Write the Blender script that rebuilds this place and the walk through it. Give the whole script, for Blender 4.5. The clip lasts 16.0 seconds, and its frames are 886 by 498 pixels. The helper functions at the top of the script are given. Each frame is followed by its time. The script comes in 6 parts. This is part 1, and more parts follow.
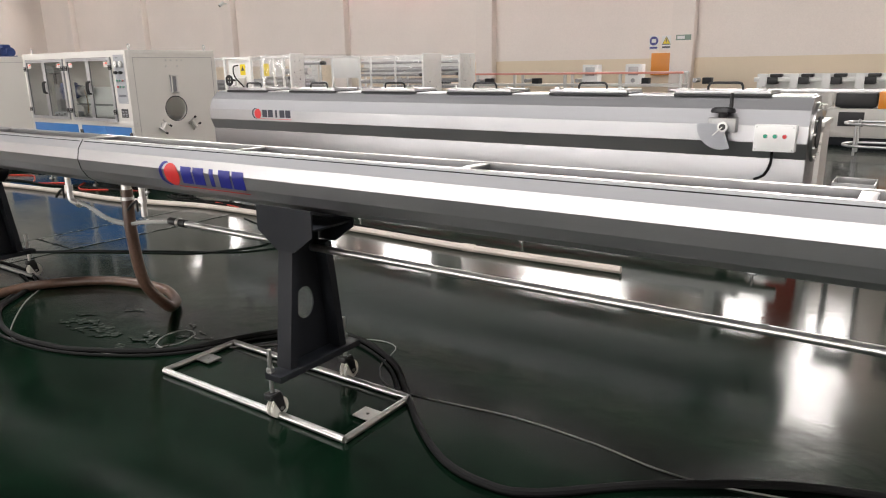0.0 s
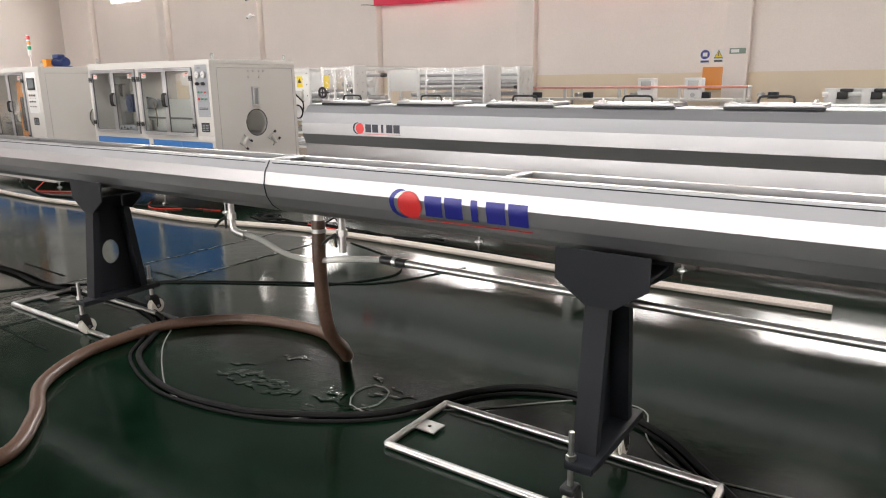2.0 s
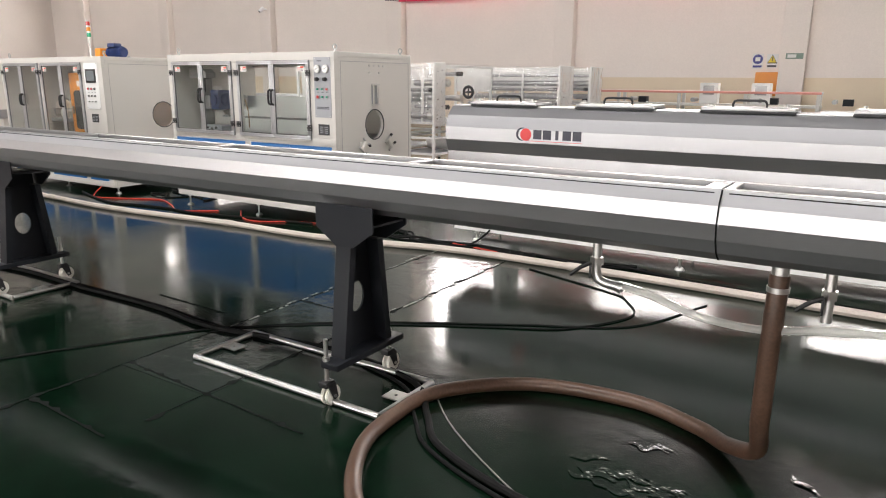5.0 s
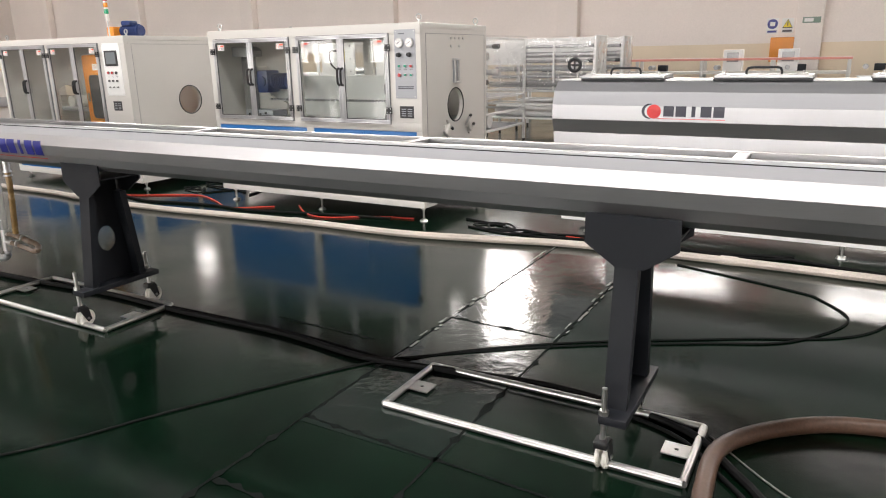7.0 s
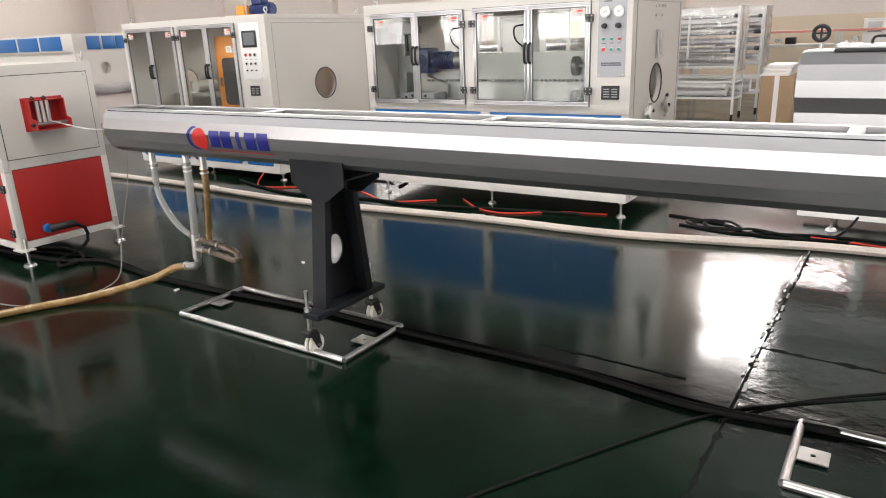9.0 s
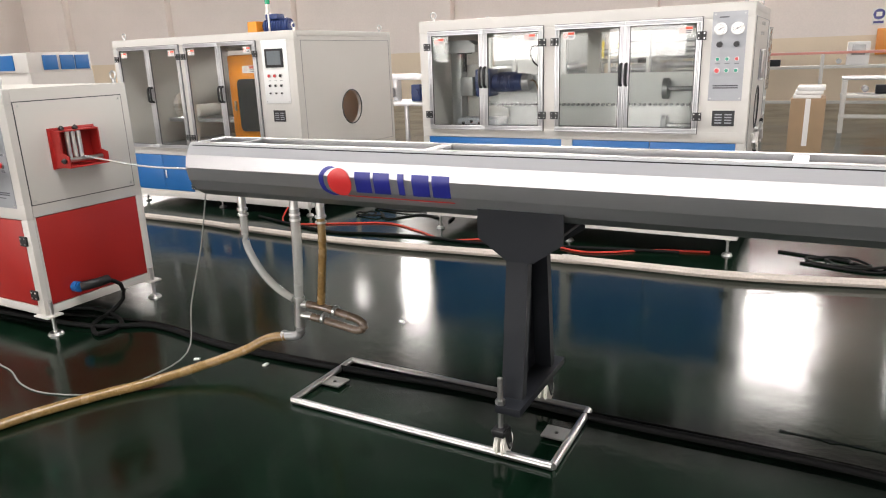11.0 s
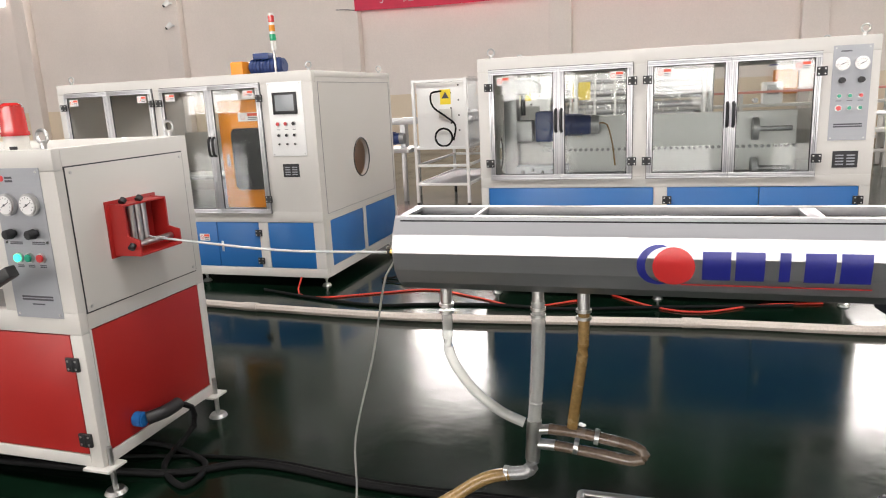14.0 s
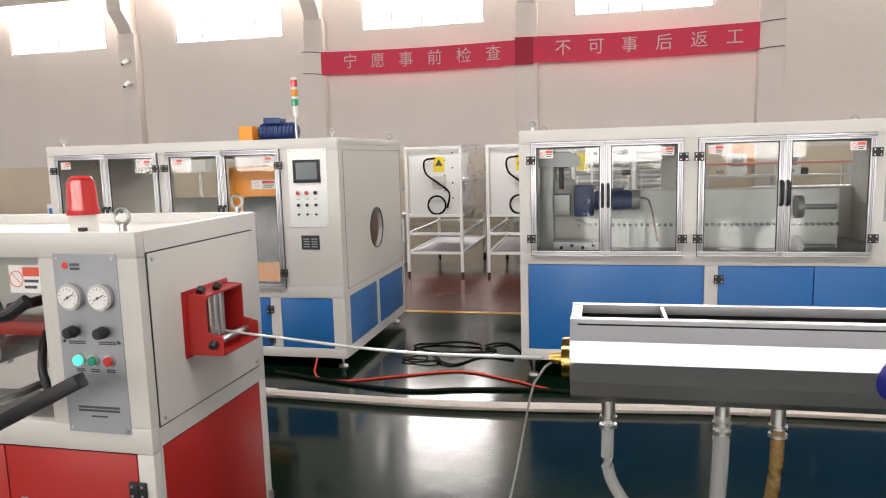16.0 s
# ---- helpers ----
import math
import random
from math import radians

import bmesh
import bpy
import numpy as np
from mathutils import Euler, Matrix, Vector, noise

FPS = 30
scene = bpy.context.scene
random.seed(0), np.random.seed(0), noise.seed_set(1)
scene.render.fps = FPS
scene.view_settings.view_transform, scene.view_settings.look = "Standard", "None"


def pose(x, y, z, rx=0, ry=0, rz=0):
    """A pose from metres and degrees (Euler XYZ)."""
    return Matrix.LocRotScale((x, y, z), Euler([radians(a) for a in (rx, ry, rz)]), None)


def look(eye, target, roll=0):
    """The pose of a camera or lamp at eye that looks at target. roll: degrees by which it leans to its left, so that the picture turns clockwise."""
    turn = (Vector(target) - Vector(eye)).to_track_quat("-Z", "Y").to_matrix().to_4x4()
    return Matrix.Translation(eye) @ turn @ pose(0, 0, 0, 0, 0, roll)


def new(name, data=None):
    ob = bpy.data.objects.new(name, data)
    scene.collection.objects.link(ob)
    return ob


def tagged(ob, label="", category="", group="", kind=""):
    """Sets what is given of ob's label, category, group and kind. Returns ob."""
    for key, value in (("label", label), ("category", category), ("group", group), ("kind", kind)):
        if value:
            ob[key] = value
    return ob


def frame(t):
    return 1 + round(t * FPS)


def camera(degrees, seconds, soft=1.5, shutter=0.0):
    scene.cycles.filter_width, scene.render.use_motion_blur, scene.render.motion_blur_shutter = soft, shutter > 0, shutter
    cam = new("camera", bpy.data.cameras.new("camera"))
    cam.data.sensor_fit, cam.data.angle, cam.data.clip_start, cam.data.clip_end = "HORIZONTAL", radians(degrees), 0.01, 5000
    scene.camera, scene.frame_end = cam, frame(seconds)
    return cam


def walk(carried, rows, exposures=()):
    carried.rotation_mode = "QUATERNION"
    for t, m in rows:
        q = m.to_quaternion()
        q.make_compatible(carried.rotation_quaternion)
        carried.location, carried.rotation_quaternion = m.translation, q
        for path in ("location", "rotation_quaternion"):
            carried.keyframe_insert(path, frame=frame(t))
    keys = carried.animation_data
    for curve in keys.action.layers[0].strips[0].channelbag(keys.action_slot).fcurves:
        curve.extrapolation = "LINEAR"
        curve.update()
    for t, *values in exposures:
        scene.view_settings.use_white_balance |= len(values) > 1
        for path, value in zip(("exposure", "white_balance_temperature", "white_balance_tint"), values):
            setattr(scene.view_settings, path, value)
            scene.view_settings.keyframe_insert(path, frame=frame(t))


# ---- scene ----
cam = camera(65.6, 16.0, soft=1.1)
METRES, EYE, TILT, LEAN, TURN = 10.08, 1.5, 0.0, 0.0, 34.9
ROWS = [
    (0.0, 0.0, 0.0, 0.0, -0.25, -14.88, 0.93),
    (0.5, -0.0244, 0.0157, -0.0009, -1.95, -14.16, 0.57),
    (1.0, -0.0526, 0.0327, -0.0013, -1.36, -15.03, -0.41),
    (1.5, -0.085, 0.0477, -0.0003, -2.64, -14.71, 1.36),
    (2.0, -0.1179, 0.0643, -0.0008, -0.14, -13.77, 0.71),
    (2.5, -0.1471, 0.0799, -0.0005, -0.76, -13.26, -1.21),
    (3.0, -0.1791, 0.0952, -0.0003, -3.4, -13.57, -0.2),
    (3.5, -0.2085, 0.1136, -0.0011, -3.09, -13.59, 0.33),
    (4.0, -0.2401, 0.1287, -0.0024, -1.71, -13.52, 0.09),
    (6.5, -0.3837, 0.2262, -0.0013, -4.77, -14.31, -0.02),
    (7.0, -0.4142, 0.2474, -0.0019, -5.54, -15.75, 1.05),
    (7.5, -0.442, 0.2721, -0.0025, -4.97, -15.42, 0.12),
    (8.0, -0.4724, 0.2913, -0.0027, -3.59, -15.53, 0.61),
    (8.5, -0.4993, 0.3083, -0.002, -3.37, -17.94, 1.08),
    (9.0, -0.5264, 0.3297, -0.004, -1.47, -17.16, 2.22),
    (11.5, -0.6551, 0.4296, -0.0019, -7.85, -15.47, 1.6),
    (12.0, -0.6778, 0.4494, -0.0018, -9.0, -15.28, 1.39),
    (12.5, -0.7012, 0.468, -0.0013, -13.21, -14.08, 2.42),
    (13.0, -0.721, 0.486, -0.0004, -14.72, -13.22, 0.77),
    (13.5, -0.7402, 0.503, 0.0004, -15.35, -13.2, 0.75),
    (14.0, -0.7582, 0.5225, 0.001, -17.68, -12.53, 2.7),
    (14.5, -0.7743, 0.5354, 0.0026, -18.49, -11.62, 1.58),
    (15.0, -0.7851, 0.5511, 0.0049, -19.26, -10.18, 1.42),
    (15.5, -0.7976, 0.5641, 0.0063, -21.6, -9.76, 0.32),
    (16.0, -0.809, 0.5762, 0.0089, -22.28, -7.59, 1.54),
]
walk(cam, [(t, pose(0, 0, EYE, TILT, LEAN, TURN) @ pose(METRES * x, METRES * y, METRES * z, 90 + pitch, roll, yaw)) for t, x, y, z, yaw, pitch, roll in ROWS],
     exposures=((0.0, 0.12), (8.0, 0.18), (12.5, 0.2), (14.5, 0.08), (16.0, -0.04)))

# ---- world and light ----
SKY = 1.0
world = bpy.data.worlds.new("sky")
scene.world = world
world.use_nodes = True
wn = world.node_tree.nodes
sky = wn.new("ShaderNodeTexSky")
sky.sky_type, sky.sun_disc, sky.sun_elevation, sky.sun_rotation = "NISHITA", False, radians(38), radians(200)
wn["Background"].inputs["Strength"].default_value = 0.12
world.node_tree.links.new(sky.outputs[0], wn["Background"].inputs["Color"])

sun_data = bpy.data.lights.new("sun", "SUN")
sun_data.energy, sun_data.angle, sun_data.color = 0.8, radians(12), (1.0, 0.96, 0.9)
sun = new("sun", sun_data)
sun.matrix_world = look((0, -30, 30), (0, 0, 6))

# hall extents
X0, X1, Y0, Y1, ZR = -40.0, 14.0, -24.0, 19.9, 9.4
WIN_X = [-33.3 + 6.11 * i for i in range(8)]
WIN_W, WIN_Z0, WIN_Z1 = 3.62, 5.3, 8.2
SOUTH_Z0, SOUTH_Z1 = 1.1, 8.0


def window_light(x, y, facing, watts, z0, z1):
    d = bpy.data.lights.new("window_daylight", "AREA")
    d.shape, d.size, d.size_y, d.energy, d.color = "RECTANGLE", WIN_W - 0.1, z1 - z0 - 0.1, watts, (1.0, 0.96, 0.935)
    o = new("window_daylight", d)
    o.matrix_world = look((x, y, (z0 + z1) / 2), (x, y + facing, (z0 + z1) / 2))


for wx in WIN_X[:7]:
    window_light(wx, Y1 + 0.12, -1, 640 * SKY, WIN_Z0, WIN_Z1)
    window_light(wx, Y0 - 0.12, 1, 600 * SKY, SOUTH_Z0, SOUTH_Z1)

# unseen strip lamp in a roof gap, added to brighten walls, floor and tops
FILL_Y0, FILL_Y1 = -0.6, 1.0
d = bpy.data.lights.new("roof_fill_strip", "AREA")
d.shape, d.size, d.size_y, d.energy, d.color = "RECTANGLE", 44.0, FILL_Y1 - FILL_Y0 - 0.1, 2900 * SKY, (1.0, 0.96, 0.935)
roof_fill = new("roof_fill_strip", d)
roof_fill.location = (-13.0, (FILL_Y0 + FILL_Y1) / 2, ZR + 0.1)


# ---- materials ----
def material(name, color, rough=0.5, metal=0.0, var=0.08, scale=6.0, bump=0.0, fine=90.0, rvar=0.08, spec=0.5, coat=0.0, stretch=None, per_object=0.0):
    m = bpy.data.materials.new(name)
    m.use_nodes = True
    nt = m.node_tree
    n, l = nt.nodes, nt.links
    b = n["Principled BSDF"]
    tc = n.new("ShaderNodeTexCoord")
    src = tc.outputs["Object"]
    if stretch:
        mp = n.new("ShaderNodeMapping")
        mp.inputs["Scale"].default_value = stretch
        l.new(src, mp.inputs["Vector"])
        src = mp.outputs["Vector"]
    big, small = n.new("ShaderNodeTexNoise"), n.new("ShaderNodeTexNoise")
    big.inputs["Scale"].default_value, small.inputs["Scale"].default_value = scale, fine
    big.inputs["Detail"].default_value, small.inputs["Detail"].default_value = 5, 3
    l.new(src, big.inputs["Vector"]), l.new(src, small.inputs["Vector"])
    add = n.new("ShaderNodeMath")
    add.operation = "ADD"
    l.new(big.outputs["Fac"], add.inputs[0]), l.new(small.outputs["Fac"], add.inputs[1])
    mr = n.new("ShaderNodeMapRange")
    mr.inputs["From Min"].default_value, mr.inputs["From Max"].default_value = 0.6, 1.4
    mr.inputs["To Min"].default_value, mr.inputs["To Max"].default_value = 1 - var, 1 + var
    l.new(add.outputs[0], mr.inputs["Value"])
    mix = n.new("ShaderNodeMix")
    mix.data_type, mix.blend_type = "RGBA", "MULTIPLY"
    mix.inputs["Factor"].default_value = 1.0
    mix.inputs["A"].default_value = (*color, 1)
    l.new(mr.outputs["Result"], mix.inputs["B"])
    l.new(mix.outputs["Result"], b.inputs["Base Color"])
    rr = n.new("ShaderNodeMapRange")
    rr.inputs["From Min"].default_value, rr.inputs["From Max"].default_value = 0.3, 0.7
    rr.inputs["To Min"].default_value, rr.inputs["To Max"].default_value = max(0.02, rough - rvar), min(1, rough + rvar)
    l.new(big.outputs["Fac"], rr.inputs["Value"])
    l.new(rr.outputs["Result"], b.inputs["Roughness"])
    b.inputs["Metallic"].default_value = metal
    b.inputs["Specular IOR Level"].default_value = spec
    b.inputs["Coat Weight"].default_value = coat
    if bump:
        bp = n.new("ShaderNodeBump")
        bp.inputs["Strength"].default_value, bp.inputs["Distance"].default_value = bump, 0.004
        l.new(add.outputs[0], bp.inputs["Height"])
        l.new(bp.outputs["Normal"], b.inputs["Normal"])
    return m


def see_through(name, tint, gloss=0.6, rough=0.02, milky=0.0, lump=0.0):
    m = bpy.data.materials.new(name)
    m.use_nodes = True
    nt = m.node_tree
    n, l = nt.nodes, nt.links
    n.remove(n["Principled BSDF"])
    tr, gl, fr, mx = n.new("ShaderNodeBsdfTransparent"), n.new("ShaderNodeBsdfGlossy"), n.new("ShaderNodeLayerWeight"), n.new("ShaderNodeMixShader")
    tr.inputs["Color"].default_value = (*tint, 1)
    gl.inputs["Roughness"].default_value = rough
    pw, sc = n.new("ShaderNodeMath"), n.new("ShaderNodeMath")
    pw.operation, sc.operation = "POWER", "MULTIPLY_ADD"
    pw.inputs[1].default_value, sc.inputs[1].default_value, sc.inputs[2].default_value = 4.0, 0.55 * gloss, 0.035 * gloss
    l.new(fr.outputs["Facing"], pw.inputs[0]), l.new(pw.outputs[0], sc.inputs[0]), l.new(sc.outputs[0], mx.inputs["Fac"])
    l.new(gl.outputs[0], mx.inputs[2])
    if milky:
        df, m2 = n.new("ShaderNodeBsdfDiffuse"), n.new("ShaderNodeMixShader")
        df.inputs["Color"].default_value = (0.8, 0.8, 0.78, 1)
        nz, mr = n.new("ShaderNodeTexNoise"), n.new("ShaderNodeMapRange")
        nz.inputs["Scale"].default_value, nz.inputs["Detail"].default_value = 7, 6
        mr.inputs["To Min"].default_value, mr.inputs["To Max"].default_value = milky * lump, milky * (2 - lump)
        l.new(nz.outputs["Fac"], mr.inputs["Value"])
        l.new(mr.outputs["Result"], m2.inputs["Fac"])
        l.new(tr.outputs[0], m2.inputs[1]), l.new(df.outputs[0], m2.inputs[2])
        l.new(m2.outputs[0], mx.inputs[1])
    else:
        l.new(tr.outputs[0], mx.inputs[1])
    l.new(mx.outputs[0], n["Material Output"].inputs["Surface"])
    return m


def lit(name, color, strength):
    m = material(name, color, 0.25, var=0.03)
    b = m.node_tree.nodes["Principled BSDF"]
    b.inputs["Emission Color"].default_value = (*color, 1)
    b.inputs["Emission Strength"].default_value = strength
    return m


def floor_paint(name, color, rough, spec, rough_bump, deep):
    m = material(name, color, rough, var=0.6, scale=1.4, fine=9.0, rvar=0.07, spec=spec)
    nt = m.node_tree
    n, l = nt.nodes, nt.links
    b = n["Principled BSDF"]
    tc = n.new("ShaderNodeTexCoord")
    wave, grit = n.new("ShaderNodeTexNoise"), n.new("ShaderNodeTexNoise")
    wave.inputs["Scale"].default_value, wave.inputs["Detail"].default_value = 1.6, 4
    grit.inputs["Scale"].default_value, grit.inputs["Detail"].default_value = 9, 5
    l.new(tc.outputs["Object"], wave.inputs["Vector"]), l.new(tc.outputs["Object"], grit.inputs["Vector"])
    b1, b2 = n.new("ShaderNodeBump"), n.new("ShaderNodeBump")
    b1.inputs["Strength"].default_value, b1.inputs["Distance"].default_value = 0.12, 0.010
    b2.inputs["Strength"].default_value, b2.inputs["Distance"].default_value = rough_bump, deep
    l.new(wave.outputs["Fac"], b1.inputs["Height"]), l.new(grit.outputs["Fac"], b2.inputs["Height"])
    l.new(b1.outputs["Normal"], b2.inputs["Normal"]), l.new(b2.outputs["Normal"], b.inputs["Normal"])
    return m


FLOOR = floor_paint("green_epoxy_floor", (0.0022, 0.0092, 0.0045), 0.15, 0.22, 0.32, 0.0026)
REDFLOOR = material("oxide_red_walkway", (0.16, 0.05, 0.04), 0.2, var=0.25, scale=1.2)
YLINE = material("yellow_floor_line", (0.6, 0.33, 0.05), 0.4, var=0.2, scale=8)
WALL = material("cream_wall_paint", (0.90, 0.82, 0.765), 0.7, var=0.05, scale=0.5, bump=0.05, fine=30)
DADO = material("tan_wall_paint", (0.84, 0.71, 0.54), 0.6, var=0.08, scale=0.6)
ROOF = material("grey_roof_sheet", (0.045, 0.045, 0.045), 0.7, var=0.1, scale=0.6)
CREAM = material("cream_cabinet_paint", (0.60, 0.58, 0.542), 0.38, var=0.03, scale=2.0, bump=0.04, fine=400)
WHITE = material("white_paint", (0.8, 0.8, 0.78), 0.4, var=0.03, scale=3)
BLUE = material("blue_panel_paint", (0.013, 0.13, 0.38), 0.38, var=0.06, scale=3, bump=0.03, fine=400)
RED = material("red_panel_paint", (0.37, 0.017, 0.014), 0.4, var=0.08, scale=3, bump=0.03, fine=400)
DARK = material("anthracite_powder_coat", (0.011, 0.0125, 0.016), 0.5, var=0.12, scale=5, bump=0.08, fine=300, spec=0.22)
STEEL = material("brushed_stainless", (0.425, 0.425, 0.435), 0.36, 0.88, var=0.03, scale=3, fine=60, rvar=0.02, stretch=(0.3, 8, 8))
PIPE = material("polished_steel_pipe", (0.55, 0.545, 0.53), 0.35, 1.0, var=0.05, scale=9, rvar=0.03)
ALU = material("anodised_aluminium", (0.56, 0.56, 0.57), 0.36, 0.85, var=0.05, scale=9)
PLATE = material("brushed_panel_plate", (0.34, 0.35, 0.37), 0.45, 0.25, var=0.06, scale=5, stretch=(1, 1, 14))
BLACK = material("black_plastic", (0.011, 0.011, 0.012), 0.48, var=0.15, scale=20)
RUBBER = material("black_cable_sheath", (0.007, 0.007, 0.007), 0.7, var=0.3, scale=14, spec=0.15)
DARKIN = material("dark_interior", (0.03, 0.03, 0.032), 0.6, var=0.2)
NYLON = material("white_nylon_wheel", (0.78, 0.76, 0.70), 0.45, var=0.05, scale=20)
BROWNHOSE = material("brown_reinforced_hose", (0.085, 0.047, 0.03), 0.42, var=0.35, scale=9, coat=0.1)
AMBERHOSE = material("amber_hose", (0.25, 0.155, 0.055), 0.25, var=0.3, scale=12, coat=0.4)
MUDHOSE = material("stained_translucent_hose", (0.14, 0.10, 0.07), 0.25, var=0.3, scale=12, coat=0.4)
REDHOSE = material("red_air_hose", (0.62, 0.05, 0.03), 0.35, var=0.1, scale=12)
GREYWIRE = material("grey_wire", (0.22, 0.215, 0.2), 0.5, var=0.15, scale=20)
WHITEPIPE = material("white_floor_conduit", (0.52, 0.46, 0.41), 0.5, var=0.22, scale=3)
LOGOBLUE = material("blue_vinyl", (0.018, 0.022, 0.22), 0.35, var=0.04)
LOGOBLACK = material("black_vinyl", (0.02, 0.02, 0.035), 0.35, var=0.04)
LOGORED = material("red_vinyl", (0.62, 0.035, 0.035), 0.35, var=0.04)
ORANGE = material("orange_paint", (0.78, 0.27, 0.02), 0.38, var=0.05, scale=4)
YELLOW = material("yellow_label", (0.85, 0.66, 0.03), 0.45, var=0.03)
MOTOR = material("blue_motor_enamel", (0.012, 0.032, 0.13), 0.35, var=0.15, scale=12)
BANNER = material("crimson_banner_cloth", (0.80, 0.06, 0.12), 0.75, var=0.08, scale=3, bump=0.1, fine=200)
BANNER2 = material("dark_crimson_cloth", (0.46, 0.03, 0.06), 0.75, var=0.08, scale=3)
LETTER = material("pale_lettering", (0.80, 0.62, 0.62), 0.7, var=0.04)
BRASS = material("brass", (0.62, 0.40, 0.12), 0.25, 1.0, var=0.1, scale=20)
PAPER = material("white_label", (0.82, 0.81, 0.79), 0.5, var=0.03)
INK = material("printed_ink", (0.06, 0.06, 0.07), 0.5, var=0.1)
INKRED = material("printed_red_ink", (0.72, 0.10, 0.05), 0.5, var=0.05)
KEYGREEN = material("green_push_button", (0.02, 0.28, 0.17), 0.3, var=0.05)
KEYRED = material("red_push_button", (0.55, 0.04, 0.04), 0.3, var=0.05)
SCREEN = material("grey_display_glass", (0.16, 0.18, 0.19), 0.12, var=0.1, scale=3)
KRAFT = material("brown_cardboard", (0.36, 0.25, 0.15), 0.8, var=0.1, scale=8)
PINKFILM = material("faded_red_rail_cover", (0.72, 0.30, 0.24), 0.5, var=0.12, scale=3)
GREYMETAL = material("grey_cast_metal", (0.32, 0.32, 0.32), 0.4, 0.6, var=0.15, scale=9)
JOINT = material("dark_floor_joint", (0.006, 0.008, 0.007), 0.8, var=0.4, scale=14, spec=0.08)
GREENGLOW = lit("lit_green_lamp", (0.05, 0.85, 0.45), 2.0)
REDLENS = material("red_beacon_lens", (0.62, 0.03, 0.03), 0.12, var=0.05, coat=0.6)
AMBERLENS = material("amber_lamp_lens", (0.75, 0.28, 0.03), 0.15, var=0.05)
GREENLENS = material("green_lamp_lens", (0.02, 0.35, 0.16), 0.15, var=0.05)
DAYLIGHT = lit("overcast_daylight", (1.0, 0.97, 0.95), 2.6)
GLASS = see_through("door_glass", (0.93, 0.95, 0.94), 1.0)
FILM = see_through("wrinkled_plastic_film", (0.96, 0.96, 0.96), 2.6, 0.10, 0.06)
CLEARHOSE = see_through("clear_pvc_hose", (0.86, 0.87, 0.85), 2.0, 0.10, 0.34, 0.85)
PATCH = floor_paint("worn_glossy_floor_strip", (0.006, 0.013, 0.0095), 0.12, 0.45, 0.5, 0.006)
LIP = material("scuffed_joint_edge", (0.22, 0.225, 0.2), 0.35, var=0.5, scale=25, spec=0.6)
SIGNGREEN = material("faded_green_sign", (0.22, 0.30, 0.24), 0.4, var=0.1)
TUBE = material("clear_extruded_tube", (0.5, 0.51, 0.5), 0.18, var=0.08, scale=10, coat=0.5)
WATER = material("spilled_water", (0.004, 0.012, 0.007), 0.04, var=0.2, scale=5, bump=0.8, fine=24, rvar=0.02, spec=0.7)


# ---- mesh helpers ----
def thing(name, at, label, category, group="", kind=""):
    return tagged(place(new(name), at), label, category, group, kind)


def place(ob, at):
    ob.location = at
    return ob


def origin_of(ob):
    p = Vector((0, 0, 0))
    while ob is not None:
        p += ob.location
        ob = ob.parent
    return p


def mesh_of(name, bm, mat, crease=32):
    bmesh.ops.recalc_face_normals(bm, faces=bm.faces)
    me = bpy.data.meshes.new(name)
    bm.to_mesh(me)
    bm.free()
    me.materials.append(mat)
    me.polygons.foreach_set("use_smooth", [True] * len(me.polygons))
    me.set_sharp_from_angle(angle=radians(crease))
    return me


def part(name, bm, mat, parent, label="", crease=32):
    """Links a bmesh given in world metres as one mesh under parent."""
    o = origin_of(parent)
    bmesh.ops.translate(bm, verts=bm.verts, vec=-o)
    ob = new(name, mesh_of(name, bm, mat, crease))
    ob.parent = parent
    return tagged(ob, label)


def solid(name, bm, mat, label="", category="", kind="", group=""):
    """A top-level mesh, in world metres, with its origin at its base."""
    lo = Vector([min(v.co[i] for v in bm.verts) for i in range(3)])
    hi = Vector([max(v.co[i] for v in bm.verts) for i in range(3)])
    at = Vector(((lo.x + hi.x) / 2, (lo.y + hi.y) / 2, lo.z))
    bmesh.ops.translate(bm, verts=bm.verts, vec=-at)
    ob = place(new(name, mesh_of(name, bm, mat)), at)
    return tagged(ob, label, category, group, kind)


def B(x0, x1, y0, y1, z0, z1, bevel=0.004, bm=None):
    own = bmesh.new()
    bmesh.ops.create_cube(own, size=1)
    for v in own.verts:
        v.co = (x0 + (v.co.x + 0.5) * (x1 - x0), y0 + (v.co.y + 0.5) * (y1 - y0), z0 + (v.co.z + 0.5) * (z1 - z0))
    bevel = min(bevel, 0.3 * min(abs(x1 - x0), abs(y1 - y0), abs(z1 - z0)))
    if bevel > 0.0006:
        bmesh.ops.bevel(own, geom=own.edges[:], offset=bevel, segments=2, affect="EDGES", profile=0.6)
    return merge(bm, own)


def merge(bm, own):
    if bm is None:
        return own
    me = bpy.data.meshes.new("scratch")
    own.to_mesh(me)
    own.free()
    bm.from_mesh(me)
    bpy.data.meshes.remove(me)
    return bm


